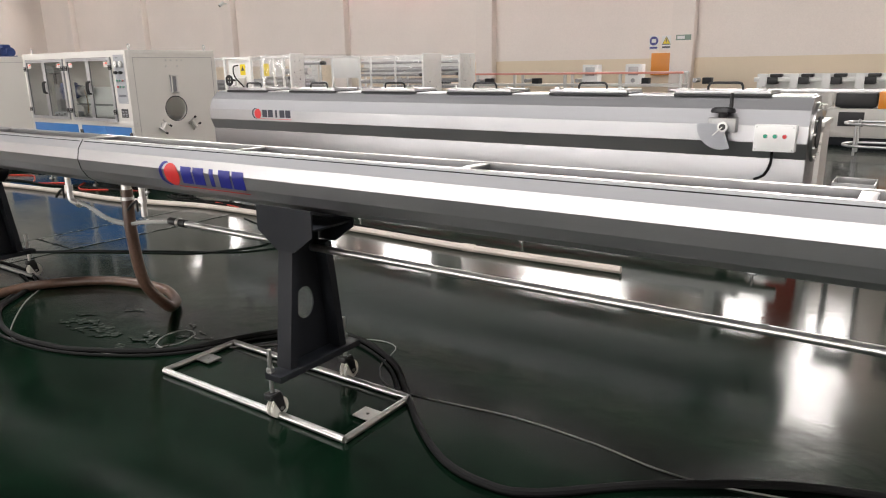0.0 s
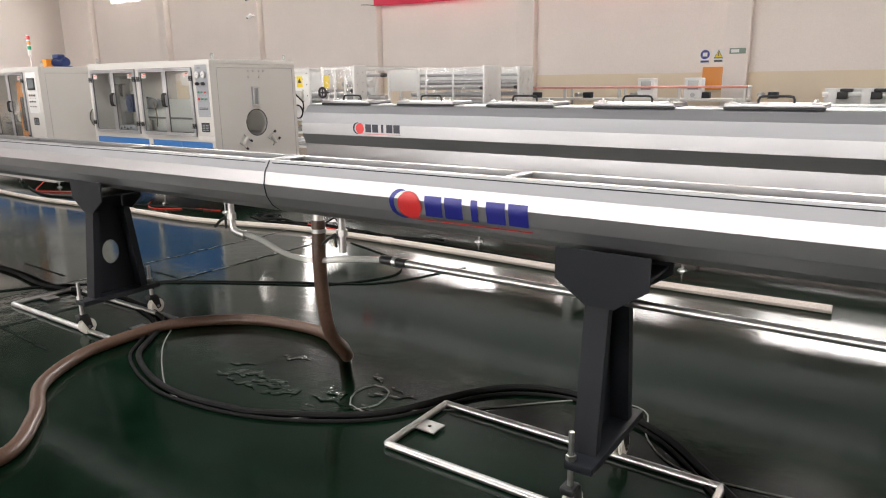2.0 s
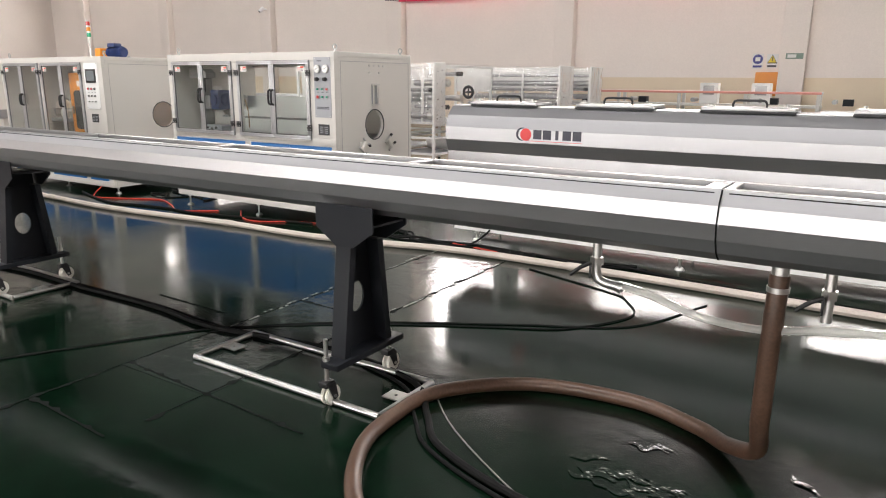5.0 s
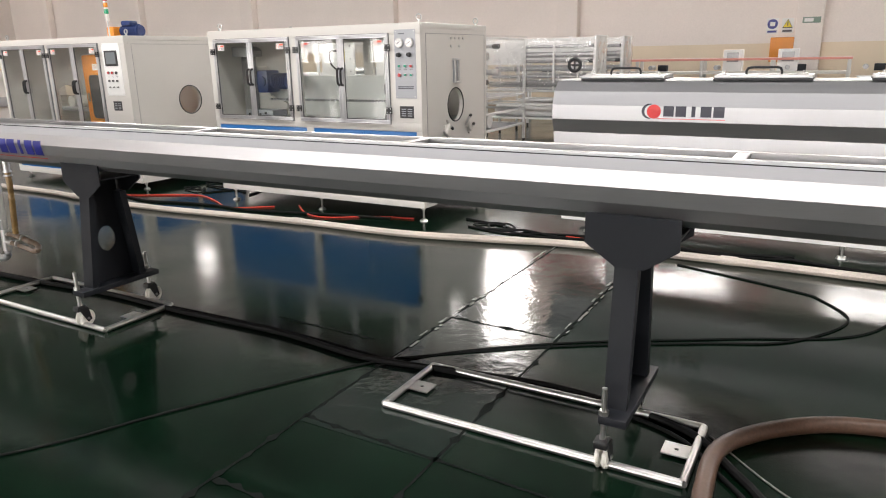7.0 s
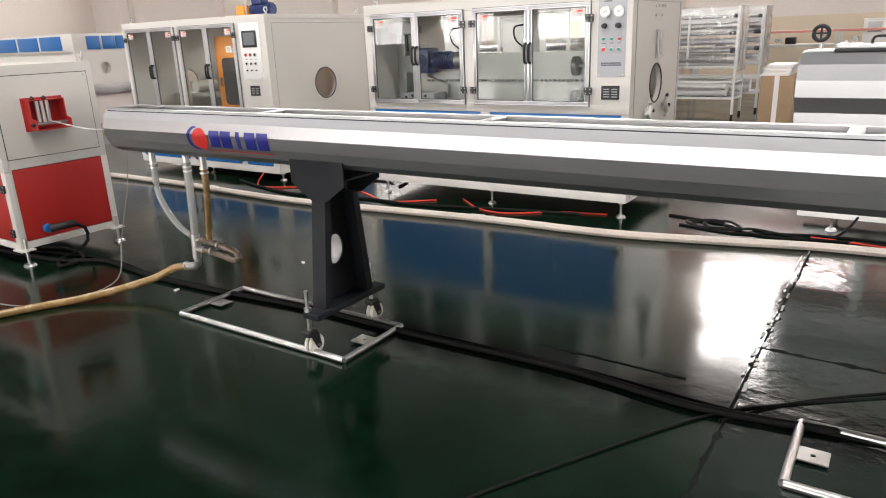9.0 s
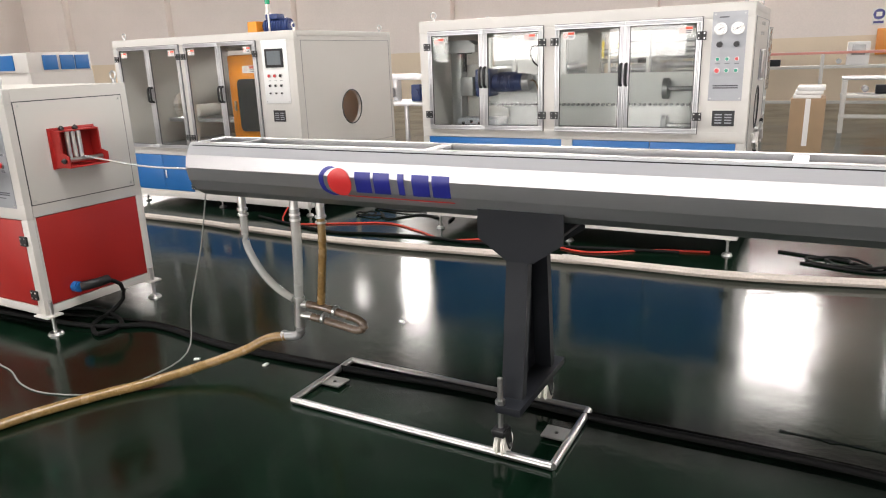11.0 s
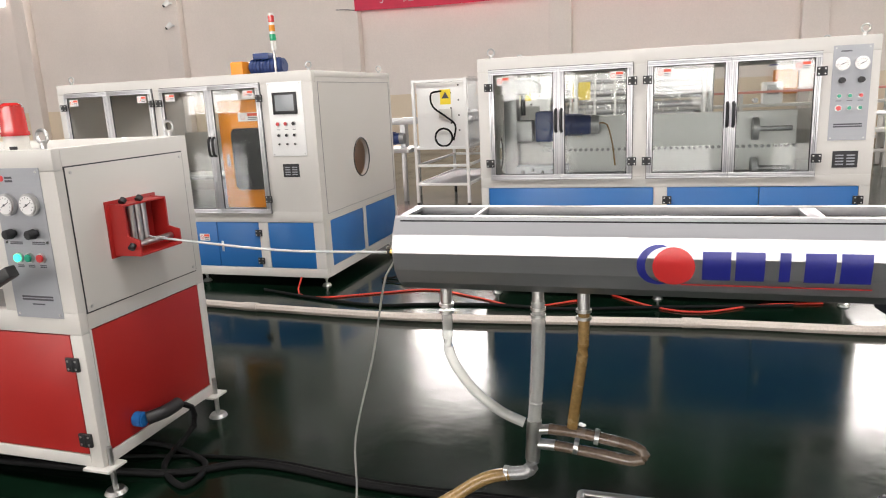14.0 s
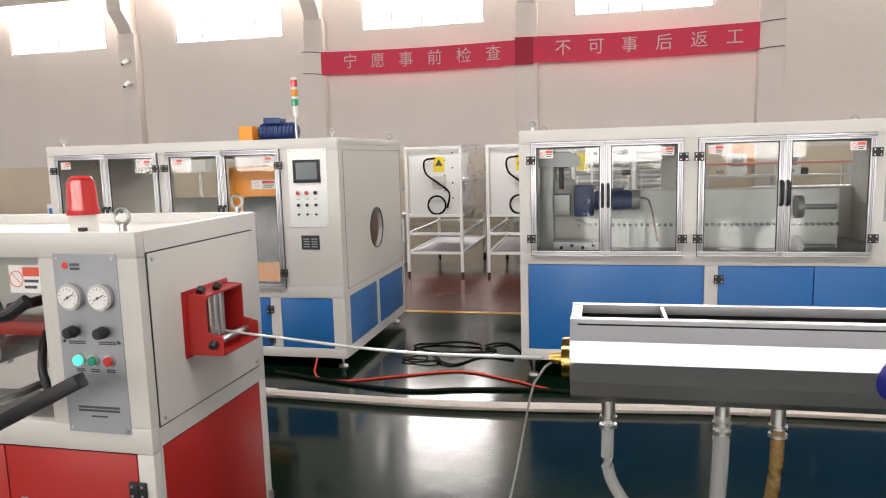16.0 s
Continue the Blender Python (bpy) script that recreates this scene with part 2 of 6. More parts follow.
def C(p, q, r, r2=None, seg=20, bm=None, bevel=0.0):
    """A capped cylinder or cone from p to q."""
    p, q = Vector(p), Vector(q)
    own = bmesh.new()
    bmesh.ops.create_cone(own, cap_ends=True, segments=seg, radius1=r, radius2=r if r2 is None else r2, depth=(q - p).length)
    if bevel:
        rims = [e for e in own.edges if abs(e.verts[0].co.z - e.verts[1].co.z) < 1e-6]
        bmesh.ops.bevel(own, geom=rims, offset=bevel, segments=2, affect="EDGES")
    m = Matrix.Translation((p + q) / 2) @ (q - p).to_track_quat("Z", "Y").to_matrix().to_4x4()
    bmesh.ops.transform(own, matrix=m, verts=own.verts)
    return merge(bm, own)


def spline(pts, step=0.04, closed=False):
    pts = [Vector(p) for p in pts]
    n, out = len(pts), []
    for i in range(n if closed else n - 1):
        if closed:
            a, b, c, d = pts[i - 1], pts[i], pts[(i + 1) % n], pts[(i + 2) % n]
        else:
            b, c = pts[i], pts[i + 1]
            a = pts[i - 1] if i else b * 2 - c
            d = pts[i + 2] if i + 2 < n else c * 2 - b
        k = max(2, int((c - b).length / step))
        for j in range(k):
            t = j / k
            out.append(0.5 * (2 * b + (c - a) * t + (2 * a - 5 * b + 4 * c - d) * t * t + (3 * b - a - 3 * c + d) * t ** 3))
    if not closed:
        out.append(pts[-1])
    return out


def T(pts, r, seg=10, step=0.04, closed=False, raw=False, bm=None, ribs=0.0):
    """A tube swept along a smooth line."""
    line = [Vector(p) for p in pts] if raw else spline(pts, step, closed)
    own = bmesh.new()
    rings, up, n = [], Vector((0.03, 0.01, 1)), len(line)
    for i, p in enumerate(line):
        a = line[i - 1] if (i or closed) else p
        b = line[(i + 1) % n] if (i < n - 1 or closed) else p
        d = (b - a).normalized()
        s = d.cross(up)
        if s.length < 0.05:
            s = d.cross(Vector((0, 1, 0.02)))
        s.normalize()
        if rings and s.dot(last) < 0:
            s = -s
        last, u = s, s.cross(d)
        rr = r * (1 + (ribs if i % 2 else 0))
        rings.append([own.verts.new(p + rr * (math.cos(2 * math.pi * k / seg) * s + math.sin(2 * math.pi * k / seg) * u)) for k in range(seg)])
    pairs = list(zip(rings, rings[1:])) + ([(rings[-1], rings[0])] if closed else [])
    for a, b in pairs:
        for k in range(seg):
            own.faces.new((a[k], a[(k + 1) % seg], b[(k + 1) % seg], b[k]))
    if not closed:
        own.faces.new(rings[0]), own.faces.new(rings[-1][::-1])
    return merge(bm, own)


def prism(outline, axis, a, b, bm=None):
    """An outline of (u, v) pairs drawn along axis from a to b; for x: (y, z), for y: (x, z), for z: (x, y)."""
    def co(u, v, w):
        return {"x": (w, u, v), "y": (u, w, v), "z": (u, v, w)}[axis]
    own = bmesh.new()
    p = [own.verts.new(co(u, v, a)) for u, v in outline]
    q = [own.verts.new(co(u, v, b)) for u, v in outline]
    own.faces.new(p), own.faces.new(q[::-1])
    for i in range(len(p)):
        j = (i + 1) % len(p)
        own.faces.new((p[i], q[i], q[j], p[j]))
    return merge(bm, own)


def holed(axis, a, b, u0, u1, v0, v1, cu, cv, r, seg=40, bm=None):
    """A rectangular plate from a to b along axis with a round hole."""
    def co(u, v, w):
        return {"x": (w, u, v), "y": (u, w, v), "z": (u, v, w)}[axis]
    angles = [2 * math.pi * k / seg for k in range(seg)] + [math.atan2(v - cv, u - cu) % (2 * math.pi) for u in (u0, u1) for v in (v0, v1)]
    angles = sorted(set(round(t, 5) for t in angles))
    own, rows = bmesh.new(), []
    for t in angles:
        c, s = math.cos(t), math.sin(t)
        k = min(((u1 if c > 0 else u0) - cu) / c if abs(c) > 1e-6 else 1e9, ((v1 if s > 0 else v0) - cv) / s if abs(s) > 1e-6 else 1e9)
        rows.append([own.verts.new(co(cu + k2 * c, cv + k2 * s, w)) for k2 in (r, k) for w in (a, b)])
    for i in range(len(rows)):
        p, q = rows[i], rows[(i + 1) % len(rows)]
        own.faces.new((p[0], p[2], q[2], q[0])), own.faces.new((p[1], q[1], q[3], p[3]))
        own.faces.new((p[0], q[0], q[1], p[1])), own.faces.new((p[2], p[3], q[3], q[2]))
    return merge(bm, own)


def ring(center, axis, r, tube, seg=32, bm=None):
    c = Vector(center)
    u, v = {"x": ((0, 1, 0), (0, 0, 1)), "y": ((1, 0, 0), (0, 0, 1)), "z": ((1, 0, 0), (0, 1, 0))}[axis]
    pts = [c + r * (math.cos(2 * math.pi * k / seg) * Vector(u) + math.sin(2 * math.pi * k / seg) * Vector(v)) for k in range(seg)]
    return T(pts, tube, 8, closed=True, raw=True, bm=bm)


def disc_outline(cu, cv, r, seg=40):
    return [(cu + r * math.cos(2 * math.pi * k / seg), cv + r * math.sin(2 * math.pi * k / seg)) for k in range(seg)]


# ---- structure ----
fl = solid("floor", B(X0, X1, Y0, Y1, -0.2, 0.0, 0), FLOOR, "dark green glossy epoxy factory floor with worn joints", "floor", "structure")
solid("ground_walkway", B(X0 + 0.1, X1 - 0.1, 6.95, 9.15, 0.0, 0.004, 0), REDFLOOR, "oxide red painted walkway strip across the floor", "walkway", "structure")
solid("trim_floor_line", B(X0 + 0.1, X1 - 0.1, 6.87, 6.945, 0.0, 0.005, 0), YLINE, "thin yellow floor line beside the red walkway", "floor line", "structure")
# roof left open along the added strip lamp
bm = B(X0 - 0.3, X1 + 0.3, Y0 - 0.3, FILL_Y0, ZR, ZR + 0.2, 0)
B(X0 - 0.3, X1 + 0.3, FILL_Y1, Y1 + 0.3, ZR, ZR + 0.2, 0, bm)
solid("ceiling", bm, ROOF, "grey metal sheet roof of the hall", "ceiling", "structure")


def long_wall(name, y0, y1, z0, z1):
    bm = bmesh.new()
    edges = [X0] + [e for x in WIN_X for e in (x - WIN_W / 2, x + WIN_W / 2)] + [X1]
    B(X0, X1, y0, y1, 0, z0, 0, bm)
    B(X0, X1, y0, y1, z1, ZR, 0, bm)
    for a, b in zip(edges[::2], edges[1::2]):
        if b - a > 0.01:
            B(a, b, y0, y1, z0, z1, 0, bm)
    return solid(name, bm, WALL, "tall cream painted factory wall with high windows", "wall", "structure")


long_wall("wall_north", Y1, Y1 + 0.3, WIN_Z0, WIN_Z1)
long_wall("wall_south", Y0 - 0.3, Y0, SOUTH_Z0, SOUTH_Z1)
solid("wall_west", B(X0 - 0.3, X0, Y0 - 0.3, Y1 + 0.3, 0, ZR, 0), WALL, "plain cream painted end wall", "wall", "structure")
solid("wall_east", B(X1, X1 + 0.3, Y0 - 0.3, Y1 + 0.3, 0, ZR, 0), WALL, "plain cream painted end wall", "wall", "structure")
solid("trim_dado", B(X0, X1, Y1 - 0.006, Y1 - 0.001, 0, 1.62, 0), DADO, "tan painted lower band of the wall", "wall band", "structure")

for i, wx in enumerate(WIN_X[:7]):
    for y, s, z0, z1 in ((Y1, 1, WIN_Z0, WIN_Z1), (Y0, -1, SOUTH_Z0, SOUTH_Z1)):
        w = thing("window_%d" % (2 * i + (s < 0) + 1), (wx, y, z0), "white framed high factory window glowing with daylight", "window", "", "structure")
        ya, yb = sorted((y + 0.02 * s, y + 0.08 * s))
        bm = B(wx - WIN_W / 2, wx + WIN_W / 2, ya, yb, z0, z0 + 0.06)
        B(wx - WIN_W / 2, wx + WIN_W / 2, ya, yb, z1 - 0.06, z1, bm=bm)
        for k in range(5):
            xx = wx - WIN_W / 2 + 0.03 + k * (WIN_W - 0.06) / 4
            B(xx - 0.03, xx + 0.03, ya, yb, z0 + 0.06, z1 - 0.06, bm=bm)
        part("window_frame", bm, WHITE, w)

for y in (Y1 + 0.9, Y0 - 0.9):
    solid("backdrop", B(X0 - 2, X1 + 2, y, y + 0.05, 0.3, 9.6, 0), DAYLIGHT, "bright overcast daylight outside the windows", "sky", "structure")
for i in range(7):
    cx = -36.95 + 6.25 * i
    bm = B(cx - 0.3, cx + 0.3, Y1 - 0.3, Y1 - 0.007, 0, 5.7, 0.02)
    prism([(Y1 - 0.007, 5.7), (Y1 - 0.3, 5.7), (Y1 - 0.42, 5.95), (Y1 - 0.75, 6.3), (Y1 - 0.75, 6.7), (Y1 - 0.007, 6.7)], "x", cx - 0.24, cx + 0.24, bm)
    B(cx - 0.24, cx + 0.24, Y1 - 0.22, Y1 - 0.007, 6.7, ZR, 0.02, bm)
    solid("wall_column", bm, WALL, "cream painted wall column with a crane corbel", "column", "structure", "wall columns")
bm = B(X0, X1, Y1 - 0.72, Y1 - 0.46, 6.7, 7.15, 0.01)
solid("crane_rail_beam", bm, WALL, "long cream crane beam resting on column corbels", "beam", "structure")

# floor joints: worn, ragged saw cuts
random.seed(5)


def joint(x0, y0, x1, y1):
    n = int(math.hypot(x1 - x0, y1 - y0) / 0.035)
    bm, a, b = bmesh.new(), [], []
    d = Vector((x1 - x0, y1 - y0, 0)).normalized()
    s = Vector((-d.y, d.x, 0))
    for i in range(n + 1):
        p = Vector((x0, y0, 0.0025)) + d * (i * 0.035)
        chip = 0.022 if random.random() < 0.2 else 0.0
        a.append(bm.verts.new(p + s * (0.004 + random.random() * 0.004 + chip * random.random())))
        b.append(bm.verts.new(p - s * (0.004 + random.random() * 0.004 + chip * random.random())))
    for i in range(n):
        bm.faces.new((a[i], a[i + 1], b[i + 1], b[i]))
    part("floor_joint", bm, JOINT, fl)


solid("ground_patch", B(-6.69, -6.01, 1.62, 4.62, 0.0, 0.002, 0), PATCH, "rough glossy repaired strip of floor between two cuts", "floor patch", "structure")
joint(-6.70, 0.2, -6.66, 4.7)
joint(-6.03, 1.3, -6.0, 4.7)
joint(-6.69, 1.66, -5.35, 1.60)
joint(-6.68, 1.15, -6.05, 1.12)
joint(-6.69, 2.95, -6.02, 2.93)
joint(-7.6, 2.5, -6.9, 2.48)
for jx, ja, jb in ((-6.682, 2.3, 4.6), (-6.012, 2.9, 4.6)):
    bm = bmesh.new()
    yj = ja
    while yj < jb:
        w, ln = random.uniform(0.002, 0.008), random.uniform(0.03, 0.12)
        side = random.choice((-1, 1)) * 0.014
        vs = [bm.verts.new((jx + side + random.uniform(-0.5, 0.5) * w + (w if k in (1, 2, 3) else -w), yj + ln * (0, 0.1, 0.5, 1, 0.9, 0.4)[k], random.uniform(0.0042, 0.0075))) for k in range(6)]
        bm.faces.new(vs)
        yj += ln * random.uniform(0.7, 1.8)
    part("chipped_edge", bm, LIP, fl, "pale chipped edge of a floor cut")


# ---- the long trough in front ----
def section(r, cz, first, last, seg=16, half=0.0):
    """Corners of a regular tube section, from angle number first to last (quarter turns are four)."""
    return [(-r * math.cos(2 * math.pi * (k + half) / seg), cz + r * math.sin(2 * math.pi * (k + half) / seg)) for k in range(first, last - 1, -1)]


def ribbon(outline, thick, x0, x1, yc):
    """A bent sheet along x: the outline of (y offset, z) given a thickness inwards."""
    bm = bmesh.new()
    cz = sum(z for _, z in outline) / len(outline)
    inner = []
    for y, z in outline:
        d = Vector((y, z - cz - 0.03))
        d = d.normalized() * thick if d.length else d
        inner.append((y - d.x, z - d.y))
    rows = []
    for x in (x0, x1):
        rows.append(([bm.verts.new((x, yc(x) + y, z)) for y, z in outline], [bm.verts.new((x, yc(x) + y, z)) for y, z in inner]))
    n = len(outline)
    for i in range(n - 1):
        bm.faces.new((rows[0][0][i], rows[1][0][i], rows[1][0][i + 1], rows[0][0][i + 1]))
        bm.faces.new((rows[0][1][i], rows[0][1][i + 1], rows[1][1][i + 1], rows[1][1][i]))
        for k in (0, 1):
            bm.faces.new((rows[k][0][i], rows[k][0][i + 1], rows[k][1][i + 1], rows[k][1][i]))
    for i in (0, n - 1):
        bm.faces.new((rows[0][0][i], rows[0][1][i], rows[1][1][i], rows[1][0][i]))
    return bm


def trough_y(x):
    return 2.068 + 0.0105 * (x + 10.08)


TR, TZ, RIM = 0.15, 1.034, 1.14


def brand_mark(parent, x, w, y_at, lean, z, h, blue, name="logo"):
    """Crescent, disc, five plain blocks and an underline, laid on the sloping sheet."""
    def lay(outline, mat, lift, label):
        bm = bmesh.new()
        out = []
        for u, v in outline:
            out.append(bm.verts.new((u, y_at(u, v) - lift, v)))
        bm.faces.new(out)
        bmesh.ops.triangulate(bm, faces=bm.faces[:])
        for k in (z,) + tuple(lean):
            bmesh.ops.bisect_plane(bm, geom=bm.verts[:] + bm.edges[:] + bm.faces[:], plane_co=(0, 0, k), plane_no=(0, 0, 1))
        for v in bm.verts:
            v.co.y = y_at(v.co.x, v.co.z) - lift
        part("emblem" if label else "lettering_block", bm, mat, parent, label)
    r = h * 0.5
    c1, c2 = x + r, x + r * 1.55
    big = [(c1 + r * math.cos(t), z + r * math.sin(t)) for t in np.linspace(math.pi * 0.42, math.pi * 1.58, 24)]
    inner = [(c1 + r * 0.35 + r * 0.98 * math.cos(t), z + r * 0.9 * math.sin(t)) for t in np.linspace(math.pi * 1.50, math.pi * 0.5, 24)]
    lay(big + inner, blue, 0.0022, "blue crescent emblem" if blue is LOGOBLUE else "dark crescent emblem")
    lay(disc_outline(c2 + r * 0.1, z - 0.02 * h, r * 0.94, 36), LOGORED, 0.003, "red disc emblem")
    a = x + h * 1.42
    lw = (w - h * 1.42) / 5
    for k in range(5):
        u0 = a + k * lw + lw * (0.04 if k != 2 else 0.32)
        u1 = a + (k + 1) * lw - lw * (0.10 if k != 2 else 0.36)
        lay([(u0, z - h * 0.33), (u1, z - h * 0.33), (u1, z + h * 0.36), (u0, z + h * 0.36)], blue, 0.0022, "")
    lay([(x + h, z - h * 0.50), (x + w, z - h * 0.50), (x + w, z - h * 0.46), (x + h, z - h * 0.46)], LOGORED, 0.0022, "thin red underline")


def skin_y(r, cz, yc, half=0.0):
    verts = section(r, cz, 3, -3, 16, half)

    def y_at(u, v):
        for (ya, za), (yb, zb) in zip(verts, verts[1:]):
            if zb <= v <= za:
                return yc(u) + ya + (yb - ya) * (za - v) / (za - zb)
        return yc(u) - r
    return y_at


def trough(x0, x1, bars, logos, end_left):
    th = thing("cooling_trough", ((x0 + x1) / 2, trough_y((x0 + x1) / 2), TZ - TR), "long open stainless steel cooling trough with a faceted shell", "water trough", "cooling troughs")
    left = section(TR, TZ, 2, -4)
    full = left + [(-y, z) for y, z in left[-2::-1]]
    part("shell", ribbon(full, 0.003, x0, x1, trough_y), STEEL, th, "", 8)
    for s in (-1, 1):
        a, b = trough_y(x0), trough_y(x1)
        bm = bmesh.new()
        pts = []
        for x, yy in ((x0, a), (x1, b)):
            y_in, y_out = yy + s * 0.080, yy + s * 0.1065
            pts.append([bm.verts.new(p) for p in ((x, y_out, RIM - 0.004), (x, y_out, RIM + 0.004), (x, y_in, RIM + 0.004), (x, y_in, RIM - 0.022), (x, y_in + s * 0.003, RIM - 0.022), (x, y_in + s * 0.003, RIM - 0.004))])
        for k in range(6):
            bm.faces.new((pts[0][k], pts[0][(k + 1) % 6], pts[1][(k + 1) % 6], pts[1][k]))
        bm.faces.new(pts[0]), bm.faces.new(pts[1][::-1])
        part("rim", bm, STEEL, th)
        part("seal", T([(x0 + 0.02, a + s * 0.1095, RIM - 0.011), (x1 - 0.02, b + s * 0.1095, RIM - 0.011)], 0.0042, 6, raw=True), RUBBER, th, "thin black seal strip")
    # near-black sheet added under the shell to give the trough a shaded inside
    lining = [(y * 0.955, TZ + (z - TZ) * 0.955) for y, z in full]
    part("inner_shade_sheet", ribbon(lining, 0.002, x0 + 0.01, x1 - 0.01, trough_y), DARKIN, th, "dark sheet standing in for the shaded inside", 8)
    for bx, bw in bars:
        yy = trough_y(bx)
        part("crossbar", B(bx - bw / 2, bx + bw / 2, yy - 0.079, yy + 0.079, RIM - 0.018, RIM + 0.002, 0.003), STEEL, th)
    for ex, s in ((x0, 1), (x1, -1)):
        yy = trough_y(ex)
        outline = [(yy + y, z) for y, z in full]
        part("end_plate", prism(outline, "x", ex + 0.001 * s, ex + 0.005 * s), STEEL, th)
        part("end_bar", B(min(ex + 0.001 * s, ex + 0.03 * s), max(ex + 0.001 * s, ex + 0.03 * s), yy - 0.079, yy + 0.079, RIM - 0.01, RIM + 0.003, 0.002), STEEL, th)
    for lx, lw in logos:
        brand_mark(th, lx, lw, skin_y(TR, TZ, trough_y), [TZ + TR * math.sin(math.pi / 8 * k) for k in (-2, -1, 0, 1)], 1.012, 0.122, LOGOBLUE)
    return th


SEAM = -3.845
ta = trough(-10.085, SEAM - 0.003, [(-9.83, 0.012), (-8.87, 0.045), (-7.62, 0.045), (-6.37, 0.045), (-5.11, 0.045), (-3.885, 0.05)], [(-9.34, 0.603)], True)
tb = trough(SEAM + 0.003, 2.5, [(-2.60, 0.045), (-1.36, 0.045), (-0.1, 0.045), (1.15, 0.045)], [(-3.105, 0.64)], False)
yy = trough_y(SEAM)
part("joint_gasket", ribbon([(y * 1.012, TZ + (z - TZ) * 1.012) for y, z in section(TR, TZ, 2, -4) + [(-y, z) for y, z in section(TR, TZ, 2, -4)[-2::-1]]], 0.004, SEAM - 0.0028, SEAM + 0.0028, trough_y), RUBBER, ta, "black gasket between two trough sections")
# brass nozzle flange on the end
yy = trough_y(-10.085)
bm = C((-10.112, yy, 1.0), (-10.086, yy, 1.0), 0.062, seg=32, bevel=0.003)
part("inlet_flange", bm, BRASS, ta, "round brass inlet flange")
part("inlet_sleeve", C((-10.15, yy, 1.0), (-10.112, yy, 1.0), 0.012, 0.02, seg=24), BRASS, ta)


# ---- stands under the trough ----
def stand(x, yc):
    st = thing("trough_stand", (x, yc, 0), "anthracite powder coated tapered steel stand on castors", "stand", "trough stands")
    top, neck, foot = TZ - TR * 0.93, 0.748, 0.225
    for s in (-1, 1):
        y_top = yc + s * 0.125
        w = 0.165
        out = [(x - w, 0.938), (x + w, 0.938), (x + w, 0.828), (x + 0.05, neck), (x - 0.05, neck), (x - w, 0.828)]
        part("saddle_plate", prism(out, "y", y_top - 0.004, y_top + 0.004), DARK, st)
        a, b = yc + s * 0.118, yc + s * 0.178
        bm = bmesh.new()
        vs = []
        for z, yv in ((neck, a), (foot, b)):
            for dx, dy in ((-0.055, 0.0), (0.03, 0.0), (0.03, -s * 0.04), (-0.055, -s * 0.04)):
                vs.append(bm.verts.new((x + dx, yv + dy, z)))
        for k in range(4):
            bm.faces.new((vs[k], vs[(k + 1) % 4], vs[4 + (k + 1) % 4], vs[4 + k]))
        bm.faces.new(vs[:4]), bm.faces.new(vs[4:][::-1])
        part("leg_flange", bm, DARK, st)
    # web with an oval window
    bm, rows = bmesh.new(), []
    cz, ry, rz, n = 0.475, 0.055, 0.075, 32
    quad = [(yc + 0.11, neck + 0.08), (yc + 0.11, neck), (yc + 0.172, foot), (yc - 0.172, foot), (yc - 0.11, neck), (yc - 0.11, neck + 0.08)]

    def edge_hit(c, s):
        best = 9
        for (ua, va), (ub, vb) in zip(quad, quad[1:] + quad[:1]):
            du, dv = ub - ua, vb - va
            det = c * -dv + s * du
            if abs(det) > 1e-9:
                k = ((ua - yc) * -dv + (va - cz) * du) / det
                m = (c * (va - cz) - s * (ua - yc)) / det
                if k > 0 and -1e-6 <= m <= 1 + 1e-6:
                    best = min(best, k)
        return best
    ts = sorted(set([round(2 * math.pi * k / n, 4) for k in range(n)] + [round(math.atan2(v - cz, u - yc) % (2 * math.pi), 4) for u, v in quad]))
    for t in ts:
        c, s = math.cos(t), math.sin(t)
        k = edge_hit(c, s)
        rows.append([bm.verts.new((x + dx, yc + u, cz + v)) for u, v in ((ry * c, rz * s), (k * c, k * s)) for dx in (-0.004, 0.004)])
    for i in range(len(rows)):
        p, q = rows[i], rows[(i + 1) % len(rows)]
        for f in ((p[0], p[2], q[2], q[0]), (p[1], q[1], q[3], p[3]), (p[0], q[0], q[1], p[1]), (p[2], p[3], q[3], q[2])):
            bm.faces.new(f)
    bmesh.ops.translate(bm, verts=bm.verts, vec=(-0.045, 0, 0))
    part("web_plate", bm, DARK, st)
    part("bridge_plate", B(x - 0.15, x + 0.15, yc - 0.12, yc + 0.12, 0.845, 0.855, 0.001), DARK, st)
    part("foot_bar", B(x - 0.05, x + 0.05, yc - 0.255, yc + 0.255, foot - 0.03, foot, 0.003), DARK, st)
    for s in (-1, 1):
        cy, cx = yc + s * 0.235, x - 0.035
        part("jack_screw", C((cx, cy, 0.125), (cx, cy, 0.33), 0.0105, seg=14), PIPE, st, "threaded steel jacking screw")
        part("lock_nut", C((cx, cy, foot), (cx, cy, foot + 0.018), 0.019, seg=6), PIPE, st)
        ca = part("castor", B(cx - 0.024, cx + 0.024, cy - 0.03, cy + 0.03, 0.098, 0.128, 0.005), BLACK, st, "black swivel castor")
        for d in (-1, 1):
            part("fork", prism([(cy - 0.028, 0.12), (cy + 0.03, 0.12), (cy + 0.045, 0.04), (cy + 0.02, 0.03)], "x", cx + d * 0.026 - 0.003, cx + d * 0.026 + 0.003), BLACK, ca)
            part("wheel", C((cx + d * 0.014 - 0.008, cy + 0.022, 0.05), (cx + d * 0.014 + 0.008, cy + 0.022, 0.05), 0.05, seg=28, bevel=0.005), NYLON, ca, "white nylon wheel")
        part("axle", C((cx - 0.034, cy + 0.022, 0.05), (cx + 0.034, cy + 0.022, 0.05), 0.008, seg=10), PIPE, ca)
    return st


